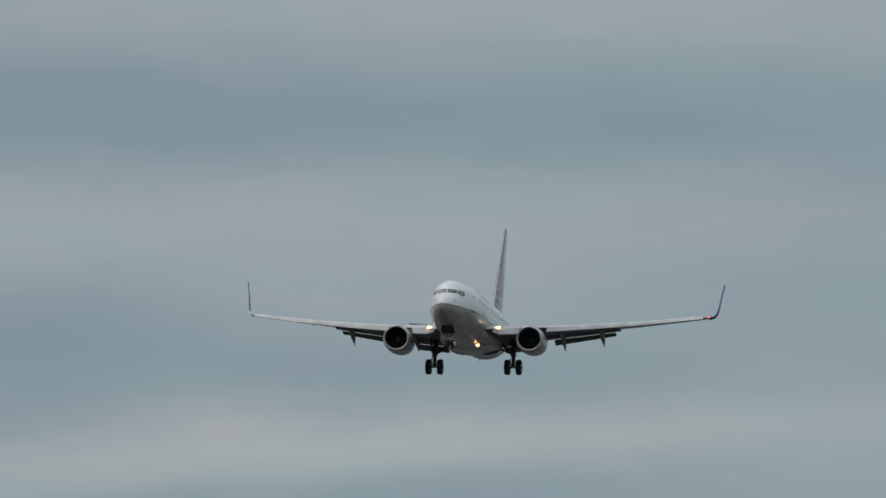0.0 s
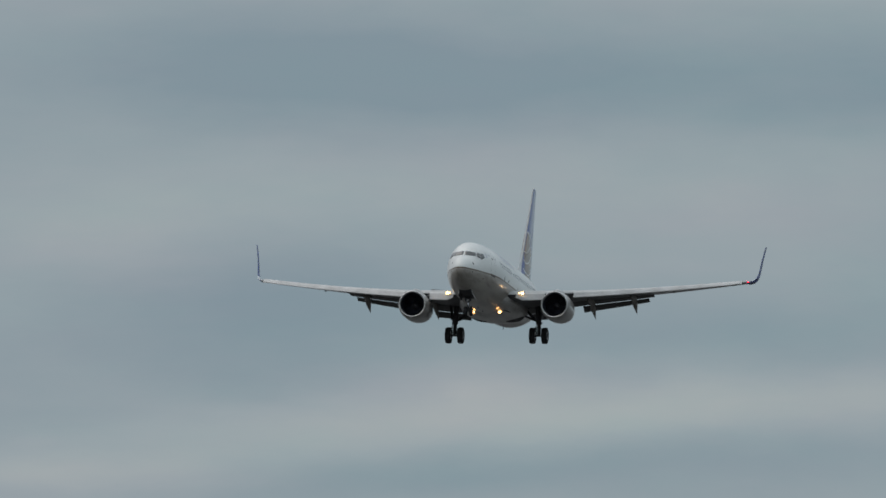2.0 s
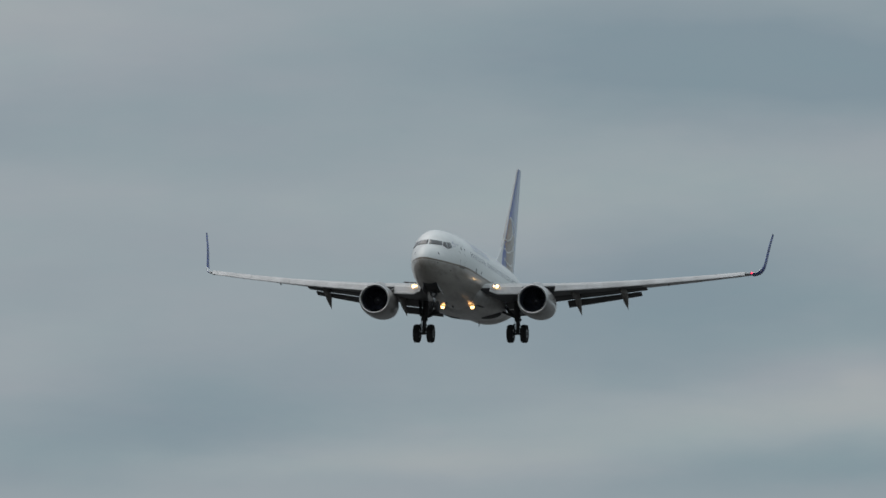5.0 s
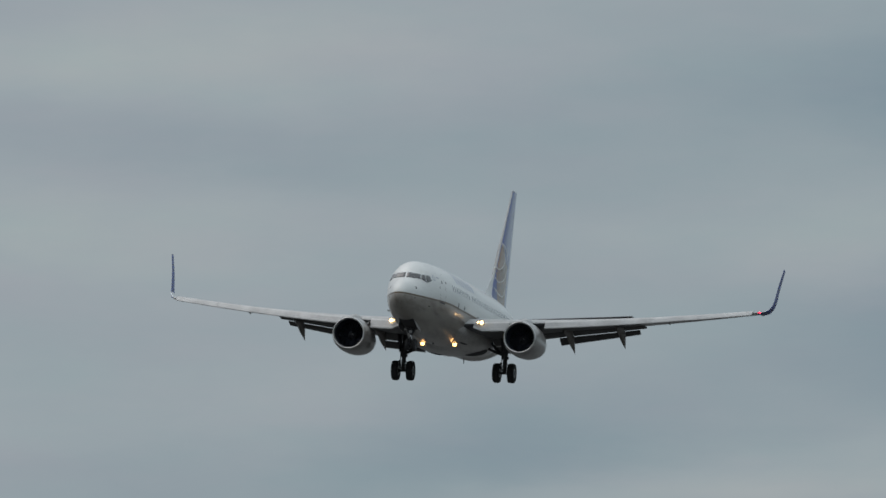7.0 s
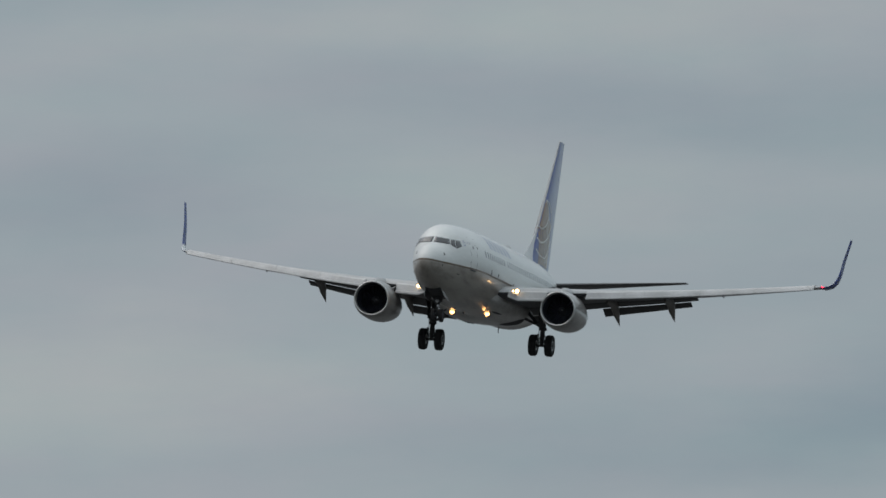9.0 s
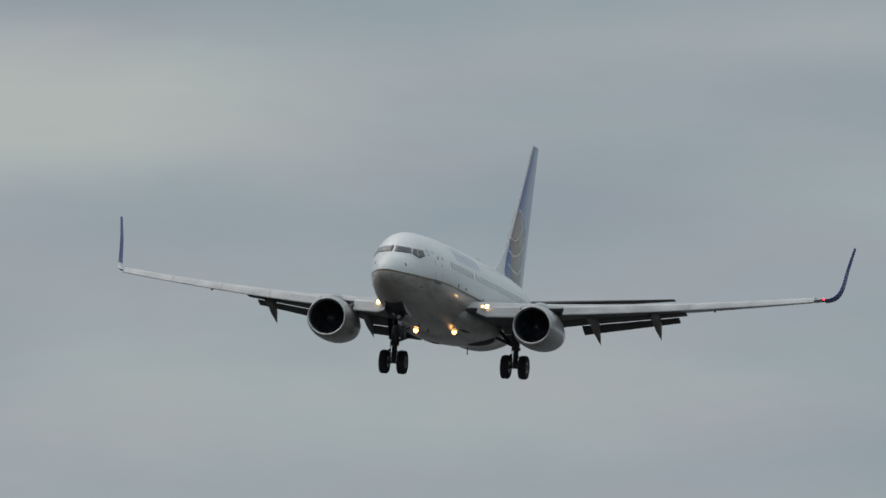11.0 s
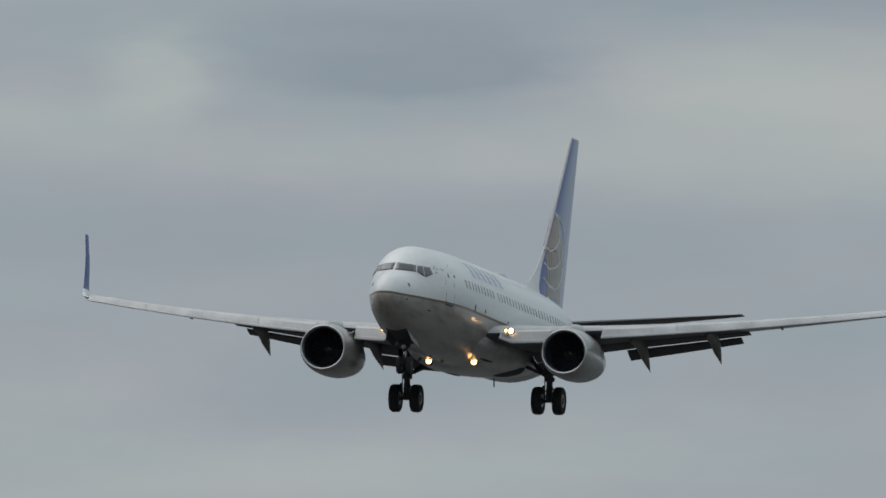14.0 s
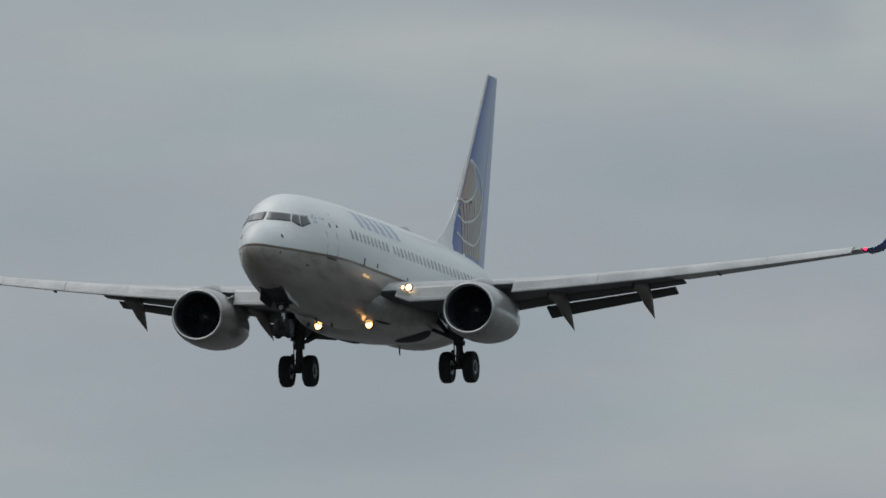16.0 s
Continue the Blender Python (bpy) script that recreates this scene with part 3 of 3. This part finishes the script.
            for k in range(5):
                x = a0 + (a1 - a0) * k / 4
                v = (x - x0) / (x1 - x0)
                outer = x0 > 4
                taper = 1 - (0.34 if outer else 0.0) * v
                le, te = wing_le(x), wing_te(x)
                fy, fz = le + (te - le) * 0.80, wing_z(x) - (0.13 if outer else 0.10) + (0.05 * v if outer else 0)
                down = 15 - 8 * v if outer else 20
                ang = radians(down)
                if tier:
                    fy, fz = fy + main * taper * math.cos(ang) + 0.04, fz - main * taper * math.sin(ang) - 0.035
                    rings.append(foil_ring(s * x, fy, aft * taper, fz, 0.14, down + 12))
                else:
                    rings.append(foil_ring(s * x, fy, main * taper, fz, 0.13, down))
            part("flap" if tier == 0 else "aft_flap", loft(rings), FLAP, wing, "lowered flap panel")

    # flap track fairings: canoe shapes drooped with the flaps
    for x, le0, tip in ((9.33, 16.6, (19.55, 2.10)), (6.52, 15.4, (19.08, 1.68)), (4.35, 14.9, (18.4, 1.52))):
        rings = []
        z0 = wing_z(x) - 0.32
        for k in range(17):
            u = k / 16
            y = le0 + (tip[0] - le0) * u
            bendz = z0 + (tip[1] - z0) * max(0.0, (u - 0.35) / 0.65) ** 1.25
            r = 0.30 * math.sin(math.pi * min(0.5, 0.06 + u * 0.9)) ** 0.7 * (1.0 if u < 0.62 else max(0.03, 1 - ((u - 0.62) / 0.38) ** 1.25))
            rings.append([(s * x + 0.62 * r * math.cos(2 * math.pi * j / 14), y, bendz + 1.2 * r * math.sin(2 * math.pi * j / 14) + 0.5 * r) for j in range(14)])
        part("flap_track_fairing", loft(rings), TRACK, wing, "pointed flap track fairing")

    # winglet, blended up from the tip
    rings = []
    us = (0, 0.12, 0.27, 0.6, 1)
    for k in range(19):
        u = k / 18
        x, z = smooth(us, (17.0, 17.32, 17.52, 17.66, 17.85), u), smooth(us, (wing_z(17.0) - 0.08, 4.50, 4.98, 6.05, 7.17), u)
        le, te = smooth(us, (18.95, 19.8, 20.75, 21.4, 21.95), u), smooth(us, (20.6, 21.05, 21.65, 22.1, 22.45), u)
        a = math.atan2(smooth(us, (wing_z(17.0) - 0.08, 4.50, 4.98, 6.05, 7.17), min(1, u + 0.02)) - z + 1e-6, smooth(us, (17.0, 17.32, 17.52, 17.66, 17.85), min(1, u + 0.02)) - x + 1e-6) if u < 1 else a
        ring = []
        for c, h in FOIL:
            t = h * 0.075 * (te - le)
            ring.append((s * (x - t * math.sin(a)), le + c * (te - le), z + t * math.cos(a)))
        rings.append(ring)
    winglet = part("winglet", loft(rings[4:]), BLUE, plane, "dark blue upturned winglet")
    # dark blue on outward and downward faces paints the root's shaded side
    recolour_faces(part("winglet_root", loft(rings[:5]), WHITE, winglet, "curved white winglet root, outer underside coloured dark blue for shade"), BLUE, lambda f: f.normal.x * s - f.normal.z * 0.8 > 0.05)

    # lamps in the wing root
    for dx, r in ((0.0, 0.115), (-0.19, 0.065)):
        part("wing_root_lamp", lathe([(0, 0.01), (0.01, r * 0.6), (0.05, r), (0.12, r)], (s * (2.62 + dx), 11.0 + dx * 0.5, 2.44), 20, caps=(True, True)), LAMP_WHITE, wing, "lit landing lamp in the wing root")
        part("lamp_bezel", lathe([(0.08, r), (-0.02, r + 0.002), (-0.025, r + 0.02), (0.15, r + 0.02)], (s * (2.62 + dx), 11.0 + dx * 0.5, 2.44), 20), DARK, wing)
    if s > 0:
        part("navigation_lamp", lathe([(0, 0.01), (0.02, 0.03), (0.08, 0.042), (0.3, 0.035)], (17.10, 19.00, 4.355), 16, caps=(True, True)), LAMP_RED, wing, "lit red navigation lamp")
    return wing


for s in (1, -1):
    make_wing(s)


def make_engine(s):
    c = (s * 4.95, 10.42, 1.57)
    outer = [(0.10, 0.94), (0.25, 0.985), (0.6, 1.035), (1.1, 1.06), (1.8, 1.06), (2.6, 1.02), (3.2, 0.95), (3.8, 0.85), (4.2, 0.77), (4.19, 0.74), (3.4, 0.76)]
    eng = part("engine_nacelle", lathe(outer, c, 56, 0.95), NACELLE, plane, "grey engine nacelle, flattened below")
    lip = [(0.11, 0.939), (0.04, 0.922), (0.0, 0.89), (0.02, 0.85), (0.10, 0.828), (0.22, 0.815)]
    part("inlet_lip", lathe(lip, c, 56, 0.95), POLISHED, eng, "bright metal inlet lip")
    # duct, casing and blades carry the inlet's inner shade as colour
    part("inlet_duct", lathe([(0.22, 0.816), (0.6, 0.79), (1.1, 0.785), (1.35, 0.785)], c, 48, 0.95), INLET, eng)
    part("fan_casing", lathe([(1.30, 0.79), (1.34, 0.3), (1.34, 0.02)], c, 40, caps=(False, True)), RECESS_SHADE, eng)
    for k in range(24):
        a = 2 * math.pi * k / 24
        b = a + 0.16
        bm = slab([(c[0] + 0.24 * math.cos(a), c[1] + 1.12, c[2] + 0.24 * math.sin(a)), (c[0] + 0.76 * math.cos(a), c[1] + 1.16, c[2] + 0.76 * math.sin(a)),
                   (c[0] + 0.76 * math.cos(b), c[1] + 1.26, c[2] + 0.76 * math.sin(b)), (c[0] + 0.24 * math.cos(b + 0.1), c[1] + 1.28, c[2] + 0.24 * math.sin(b + 0.1))], 0.02)
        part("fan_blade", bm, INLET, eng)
    part("spinner", lathe([(0.80, 0.01), (0.86, 0.08), (1.0, 0.17), (1.15, 0.25)], c, 24, caps=(True, False)), DARK, eng, "dark fan spinner")
    part("spinner_mark", slab([(c[0] + 0.02, c[1] + 0.865, c[2] + 0.10), (c[0] + 0.11, c[1] + 0.90, c[2] + 0.07), (c[0] + 0.13, c[1] + 0.93, c[2] - 0.02), (c[0] + 0.05, c[1] + 0.83, c[2] + 0.02)], 0.02), RIM, eng)
    part("exhaust_nozzle", lathe([(3.6, 0.60), (4.5, 0.54), (5.2, 0.44), (5.38, 0.42), (4.6, 0.5)], c, 32), DARK, eng)
    part("exhaust_plug", lathe([(4.6, 0.36), (5.4, 0.28), (6.1, 0.03)], c, 24, caps=(True, True)), DARK, eng)
    rings = []
    for y, w, lo, hi in ((10.95, 0.06, 2.50, 2.60), (11.3, 0.22, 2.45, 2.72), (11.8, 0.32, 2.40, 2.83), (12.5, 0.34, 2.35, 2.90), (13.2, 0.30, 2.30, 2.92), (14.5, 0.22, 2.1, 2.82), (16.0, 0.14, 2.0, 2.6), (17.2, 0.04, 2.2, 2.5)):
        arch = [(c[0] + w * math.cos(math.pi * j / 10), y, lo + (hi - lo) * (0.25 + 0.75 * math.sin(math.pi * j / 10))) for j in range(11)]
        rings.append([(c[0] - w, y, lo), (c[0] + w, y, lo)] + arch)
    part("pylon", loft(rings), NACELLE, eng, "rounded engine pylon fairing")
    # small strake on the inboard side
    bm = slab([(c[0] - s * 0.85, 11.3, 2.24), (c[0] - s * 0.82, 12.6, 2.28), (c[0] - s * 0.98, 12.6, 2.52), (c[0] - s * 0.98, 12.2, 2.52)], 0.03)
    part("nacelle_strake", bm, NACELLE, eng)


for s in (1, -1):
    make_engine(s)

# ---- fin, rudder, dorsal fillet, tailplane ----


def fin_le(z):
    return 27.10 + (z - 7.33) * 0.805


def fin_te(z):
    return 30.85 + (z - 5.5) * 0.240


def fin_half(y, z):
    """Half thickness of the fin at y and z."""
    c = min(1.0, max(0.0, (y - fin_le(z)) / (fin_te(z) - fin_le(z))))
    return (fin_te(z) - fin_le(z)) * 0.10 * 5 * (0.2969 * math.sqrt(c) - 0.126 * c - 0.3516 * c * c + 0.2843 * c ** 3 - 0.1030 * c ** 4)


def fin_ring(z, c0, c1, n=14):
    le, ch = fin_le(z), fin_te(z) - fin_le(z)
    ys = [le + ch * (c0 + (c1 - c0) * 0.5 * (1 - math.cos(math.pi * k / n))) for k in range(n + 1)]
    return [(fin_half(y, z), y, z) for y in ys] + [(-fin_half(y, z), y, z) for y in ys[::-1][:-1]]


zs = [4.6 + 0.39 * k for k in range(21)]
fin = part("fin", loft([fin_ring(z, 0.0, 0.70) for z in zs]), FINBLUE, plane, "tall swept blue tail fin with a gold globe")
part("rudder", loft([fin_ring(z, 0.712, 1.0) for z in zs[1:]]), FINBLUE, fin, "blue rudder")
rings = []
for k in range(9):
    u = k / 8
    z = 12.4 + 0.05 * u
    rings.append([(x * (1 - 0.8 * u), y, z) for x, y, _ in fin_ring(12.4, 0.0 + 0.04 * u, 0.98)])
part("fin_cap", loft(rings), GREY, fin)
# light grey leading edge strip, partly a bright outline put into the colour
rings = []
for z in zs[2:]:
    le = fin_le(z)
    rings.append([(fin_half(le + 0.05, z) + 0.006, le + 0.05, z), (fin_half(le + 0.02, z) + 0.008, le + 0.02, z), (0, le - 0.012, z), (-fin_half(le + 0.02, z) - 0.008, le + 0.02, z), (-fin_half(le + 0.05, z) - 0.006, le + 0.05, z)])
part("fin_leading_edge", loft(rings), GREY, fin, "light grey strip for the leading edge's bright outline")
rings = []
for k in range(13):
    u = k / 12
    y = 23.2 + 4.0 * u
    top = 5.40 + 0.40 * u + 1.75 * u ** 1.9
    h = 0.03 + 0.12 * u
    rings.append([(h * 2.2, y, 5.1), (h, y, (5.1 + top) / 2), (h * 0.08, y, top), (-h * 0.08, y, top), (-h, y, (5.1 + top) / 2), (-h * 2.2, y, 5.1)])
part("dorsal_fillet", loft(rings), WHITE, fin, "white dorsal fillet before the fin")


def fin_strip(name, pts, mat, width, label=""):
    """A line laid on both sides of the fin along (y, z) points."""
    ys, zz = [p[0] for p in pts], [p[1] for p in pts]
    n = 28
    path = []
    for k in range(n + 1):
        u = k / n * (len(pts) - 1)
        path.append((smooth(range(len(pts)), ys, u), smooth(range(len(pts)), zz, u)))
    for s in (1, -1):
        rings = []
        for k, (y, z) in enumerate(path):
            a, b = path[max(0, k - 1)], path[min(n, k + 1)]
            d = Vector((b[0] - a[0], b[1] - a[1])).normalized() * width / 2
            ring = []
            for q, o in ((-1, 0.004), (-1, 0.012), (1, 0.012), (1, 0.004)):
                yy, z2 = y - d.y * q, z + d.x * q
                ring.append((s * (fin_half(yy, z2) + o), yy, z2))
            rings.append(ring)
        part(name, loft(rings), mat, fin, label)


# globe: a brown-gold lens shape above, gold ribs below, white arcs
for s in (1, -1):
    bm = bmesh.new()
    rings = []
    for i in range(15):
        z = 7.44 + (9.0 - 7.44) * i / 14
        front = fin_le(z) + 0.10
        rear = max(front + 0.04, 28.25 + 0.82 * math.sqrt(max(0.0, 1 - ((z - 8.0) / 1.02) ** 2)))
        rings.append([(s * (fin_half(y, z) + 0.005), y, z) for y in [front + (rear - front) * j / 10 for j in range(11)]])
    loft(rings, closed=False, bm=bm)
    ob = part("globe_emblem", bm, GOLD, fin, "brown-gold globe emblem")
    md = ob.modifiers.new("thick", "SOLIDIFY")
    md.thickness, md.offset = 0.006, 0
fin_strip("globe_arc", ((27.30, 7.50), (27.55, 7.42), (28.0, 7.50), (28.72, 7.81), (29.03, 8.15), (28.85, 8.70), (28.60, 9.05)), LINE, 0.075)
fin_strip("globe_arc", ((26.85, 6.86), (27.3, 6.66), (28.0, 6.74), (29.28, 7.12), (30.0, 7.76), (29.70, 8.45), (28.70, 9.04)), LINE, 0.075)
fin_strip("globe_arc", ((26.5, 6.2), (27.3, 5.95), (28.3, 5.92), (29.53, 6.3), (30.10, 7.0)), LINE, 0.075)
for k in range(9):
    y = 27.05 + 0.33 * k
    top = 7.43 if y < 28.2 else 8.2 - 0.35 * (y - 28.8)
    fin_strip("globe_rib", ((y, 5.5), (y + 0.05, 6.1), (y + 0.12, 6.7), (y + 0.16 * (1 if y < 29 else 0.2), top)), GOLD, 0.26)

for s in (1, -1):
    rings = []
    for k in range(9):
        u = k / 8
        x = 0.55 + (7.15 - 0.55) * u
        rings.append(foil_ring(s * x, 28.2 + 3.75 * u, 3.75 - 2.75 * u, 4.5 + 0.9 * u, 0.075, -1.6))
    # the whole tailplane takes its underside's shade as colour
    part("tailplane", loft(rings), UNDER_SHADE, plane, "horizontal tailplane, coloured dark like its shaded underside")

# ---- landing gear ----


def make_main_gear(s):
    x, y, z = s * 2.94, 16.66, 0.215
    leg = part("main_gear_leg", rod((x, y, z), (x, y + 0.02, z + 0.95), 0.12, bm=rod((x, y, z + 0.8), (x - s * 0.12, y, 2.3), 0.18)), STEEL, plane, "main landing gear leg, extended")
    part("axle", rod((x - 0.5, y, z), (x + 0.5, y, z), 0.075), STEEL, leg)
    for dx in (-0.43, 0.43):
        part("tyre", wheel_x((x + dx, y, z), 0.565, 0.40, hole=0.26), RUBBER, leg, "worn black tyre")
        part("rim", wheel_x((x + dx, y, z), 0.29, 0.36, hole=0.06), RIM, leg, "grey wheel rim")
        part("hub_cap", wheel_x((x + dx * 1.36, y, z), 0.11, 0.08), DARK, leg)
    part("torque_link", slab([(x - 0.07, y + 0.1, z + 0.05), (x + 0.07, y + 0.1, z + 0.05), (x + 0.05, y + 0.42, z + 0.48), (x - 0.05, y + 0.42, z + 0.48)], 0.06), STEEL, leg)
    part("torque_link", slab([(x - 0.05, y + 0.42, z + 0.48), (x + 0.05, y + 0.42, z + 0.48), (x + 0.07, y + 0.1, z + 0.95), (x - 0.07, y + 0.1, z + 0.95)], 0.06), STEEL, leg)
    part("side_brace", rod((x, y, z + 0.95), (s * 1.55, y + 0.05, 1.75), 0.07), STEEL, leg)
    part("drag_brace", rod((x, y, z + 1.15), (x, y + 0.9, 2.3), 0.06), STEEL, leg)
    part("hydraulic_line", rod((x + 0.12, y - 0.08, z + 0.1), (x + 0.16, y - 0.06, 2.1), 0.022), DARK, leg)
    part("brake_line", rod((x - 0.14, y - 0.05, z + 0.15), (x - 0.2, y - 0.02, 1.3), 0.02), DARK, leg)
    part("actuator", rod((x - s * 0.25, y + 0.1, z + 1.05), (s * 2.0, y + 0.25, 2.0), 0.085), STEEL, leg)
    part("door_link", rod((x + s * 0.1, y - 0.2, z + 1.1), (x + s * 0.3, y - 0.2, 1.75), 0.03), STEEL, leg)
    part("collar", rod((x, y, z + 0.78), (x, y, z + 0.92), 0.2), STEEL, leg)
    for dz, r, h in ((0.12, 0.155, 0.10), (0.36, 0.145, 0.05), (1.02, 0.21, 0.08), (1.32, 0.215, 0.06)):
        part("strut_band", rod((x - s * 0.03 * dz, y, z + dz), (x - s * 0.03 * dz, y, z + dz + h), r), STEEL, leg)
    for dx, dz, q in ((-0.2, 0.55, 0.05), (0.17, 0.85, 0.07), (0.2, 0.28, 0.04), (-0.19, 1.15, 0.08)):
        part("valve_block", slab([(x + dx - q, y - 0.12, z + dz - q), (x + dx + q, y - 0.12, z + dz - q * 0.8), (x + dx + q, y - 0.12, z + dz + q), (x + dx - q * 0.7, y - 0.12, z + dz + q)], 0.12), DARK, leg)
    part("brake_hose", rod((x + 0.3, y - 0.1, z + 0.2), (x + 0.13, y - 0.13, z + 0.62), 0.022), DARK, leg)
    part("brake_hose", rod((x - 0.3, y - 0.1, z + 0.2), (x - 0.13, y - 0.13, z + 0.58), 0.022), DARK, leg)
    part("gear_door", slab([(x + s * 0.20, y - 0.45, z + 1.15), (x + s * 0.20, y + 0.45, z + 1.15), (x + s * 0.32, y + 0.5, 2.4), (x + s * 0.32, y - 0.5, 2.4)], 0.04), DARK, leg, "dark grey gear leg door")


for s in (1, -1):
    make_main_gear(s)
    # patch laid on the closed fairing, dark as the shade in the well
    rings = []
    for r in (1.0, 0.75, 0.4, 0.08):
        ring = []
        for k in range(28):
            wx, wy = 1.30 + 0.62 * r * math.cos(2 * math.pi * k / 28), 16.45 + 0.9 * r * math.sin(2 * math.pi * k / 28)
            ring.append((s * wx, wy, 2.0 - (0.92 - 0.04 * (wy - 15)) * (1 - (wx / 2.115) ** 2.5) ** 0.4 - 0.014))
        rings.append(ring)
    part("wheel_well_shade", loft(rings, False, True), RECESS_SHADE, plane, "dark patch painting the shade in the wheel well")

x, y, z = 0, 4.05, 0.28
leg = part("nose_gear_leg", rod((0, y, z), (0, y - 0.03, z + 0.2), 0.07, bm=rod((0, y - 0.08, z + 0.55), (0, y - 0.25, 1.7), 0.10)), STEEL, plane, "nose landing gear leg, extended")
part("piston", rod((0, y - 0.03, z + 0.15), (0, y - 0.08, z + 0.6), 0.058), CHROME, leg, "bright chromed piston")
part("axle", rod((-0.3, y, z), (0.3, y, z), 0.05), STEEL, leg)
for dx in (-0.2, 0.2):
    part("tyre", wheel_x((dx, y, z), 0.345, 0.20, hole=0.17), RUBBER, leg, "worn black tyre")
    part("rim", wheel_x((dx, y, z), 0.18, 0.18, hole=0.04), INLET, leg, "dark wheel rim")
part("torque_link", slab([(-0.05, y - 0.1, z + 0.05), (0.05, y - 0.1, z + 0.05), (0.05, y - 0.32, z + 0.4), (-0.05, y - 0.32, z + 0.4)], 0.05), STEEL, leg)
part("drag_brace", rod((0, y - 0.1, z + 0.7), (0, y - 1.1, 1.6), 0.06), STEEL, leg)
for dx in (-0.13, 0.13):
    part("steering_actuator", rod((dx, y - 0.28, z + 0.62), (dx, y - 0.24, z + 1.0), 0.05), DARK, leg)
part("retraction_strut", rod((0.12, y - 0.2, z + 1.0), (0.3, y - 1.3, 1.5), 0.05), DARK, leg)
part("lock_link", rod((-0.2, y - 0.5, z + 0.85), (0.2, y - 0.5, z + 0.85), 0.045), STEEL, leg)
part("taxi_lamp", rod((0, y - 0.36, z + 0.72), (0, y - 0.30, z + 0.72), 0.09), RIM, leg, "unlit taxi lamp")
part("steering_collar", rod((-0.22, y - 0.16, z + 0.78), (0.22, y - 0.16, z + 0.78), 0.09), STEEL, leg)
for s in (1, -1):
    # inward faces get a dark colour that paints the shade between the doors
    recolour_faces(part("nose_gear_door", slab([(s * 0.42, 2.5, 1.56), (s * 0.42, 4.2, 1.26), (s * 0.53, 4.1, 1.00), (s * 0.53, 2.85, 1.17)], 0.04), GREY, leg, "open grey nose gear door, inner face shaded by colour"), RECESS_SHADE, lambda f: f.normal.x * s < 0)
# sheet on the closed belly skin, its dark colour painting the nose well's shade
grid = []
for i in range(11):
    y = 2.25 + 2.1 * i / 10
    grid.append([(x, y, skin_low(abs(x), y) - 0.012) for x in [0.42 * (j / 4 - 1) for j in range(9)]])
ob = part("nose_well_shade", loft(grid, closed=False), RECESS_SHADE, plane, "dark sheet painting the shade in the nose wheel well")
md = ob.modifiers.new("thick", "SOLIDIFY")
md.thickness, md.offset = 0.012, 0

# retractable landing lamps under the fairing's front
for s in (1, -1):
    body = part("belly_lamp_housing", lathe([(0.06, 0.122), (-0.08, 0.128), (-0.09, 0.138), (0.22, 0.125), (0.36, 0.04)], (s * 0.93, 11.98, 1.26), 24, caps=(False, True)), DARK, plane)
    part("belly_lamp", lathe([(0, 0.02), (0.01, 0.09), (0.03, 0.122), (0.05, 0.122)], (s * 0.93, 11.90, 1.26), 20, caps=(True, True)), LAMP_WARM, body, "lit landing lamp")
    part("lamp_arm", rod((s * 0.93, 12.08, 1.30), (s * 0.96, 12.3, 1.45), 0.05), DARK, body)


def motions():
    rows = []
    for t, pitch, bank, yaw in ATTITUDE:
        at = Matrix.Translation((-244.0, 2170.6 - 72.154 * t, 143.23 - 4.7231 * t))
        rows.append((t, at @ pose(0, 0, 0, 0, 0, yaw) @ pose(0, 0, 0, -pitch) @ pose(0, 0, 0, 0, bank) @ Matrix.Translation((0, -15, -3))))
    walk(plane, rows)


motions()
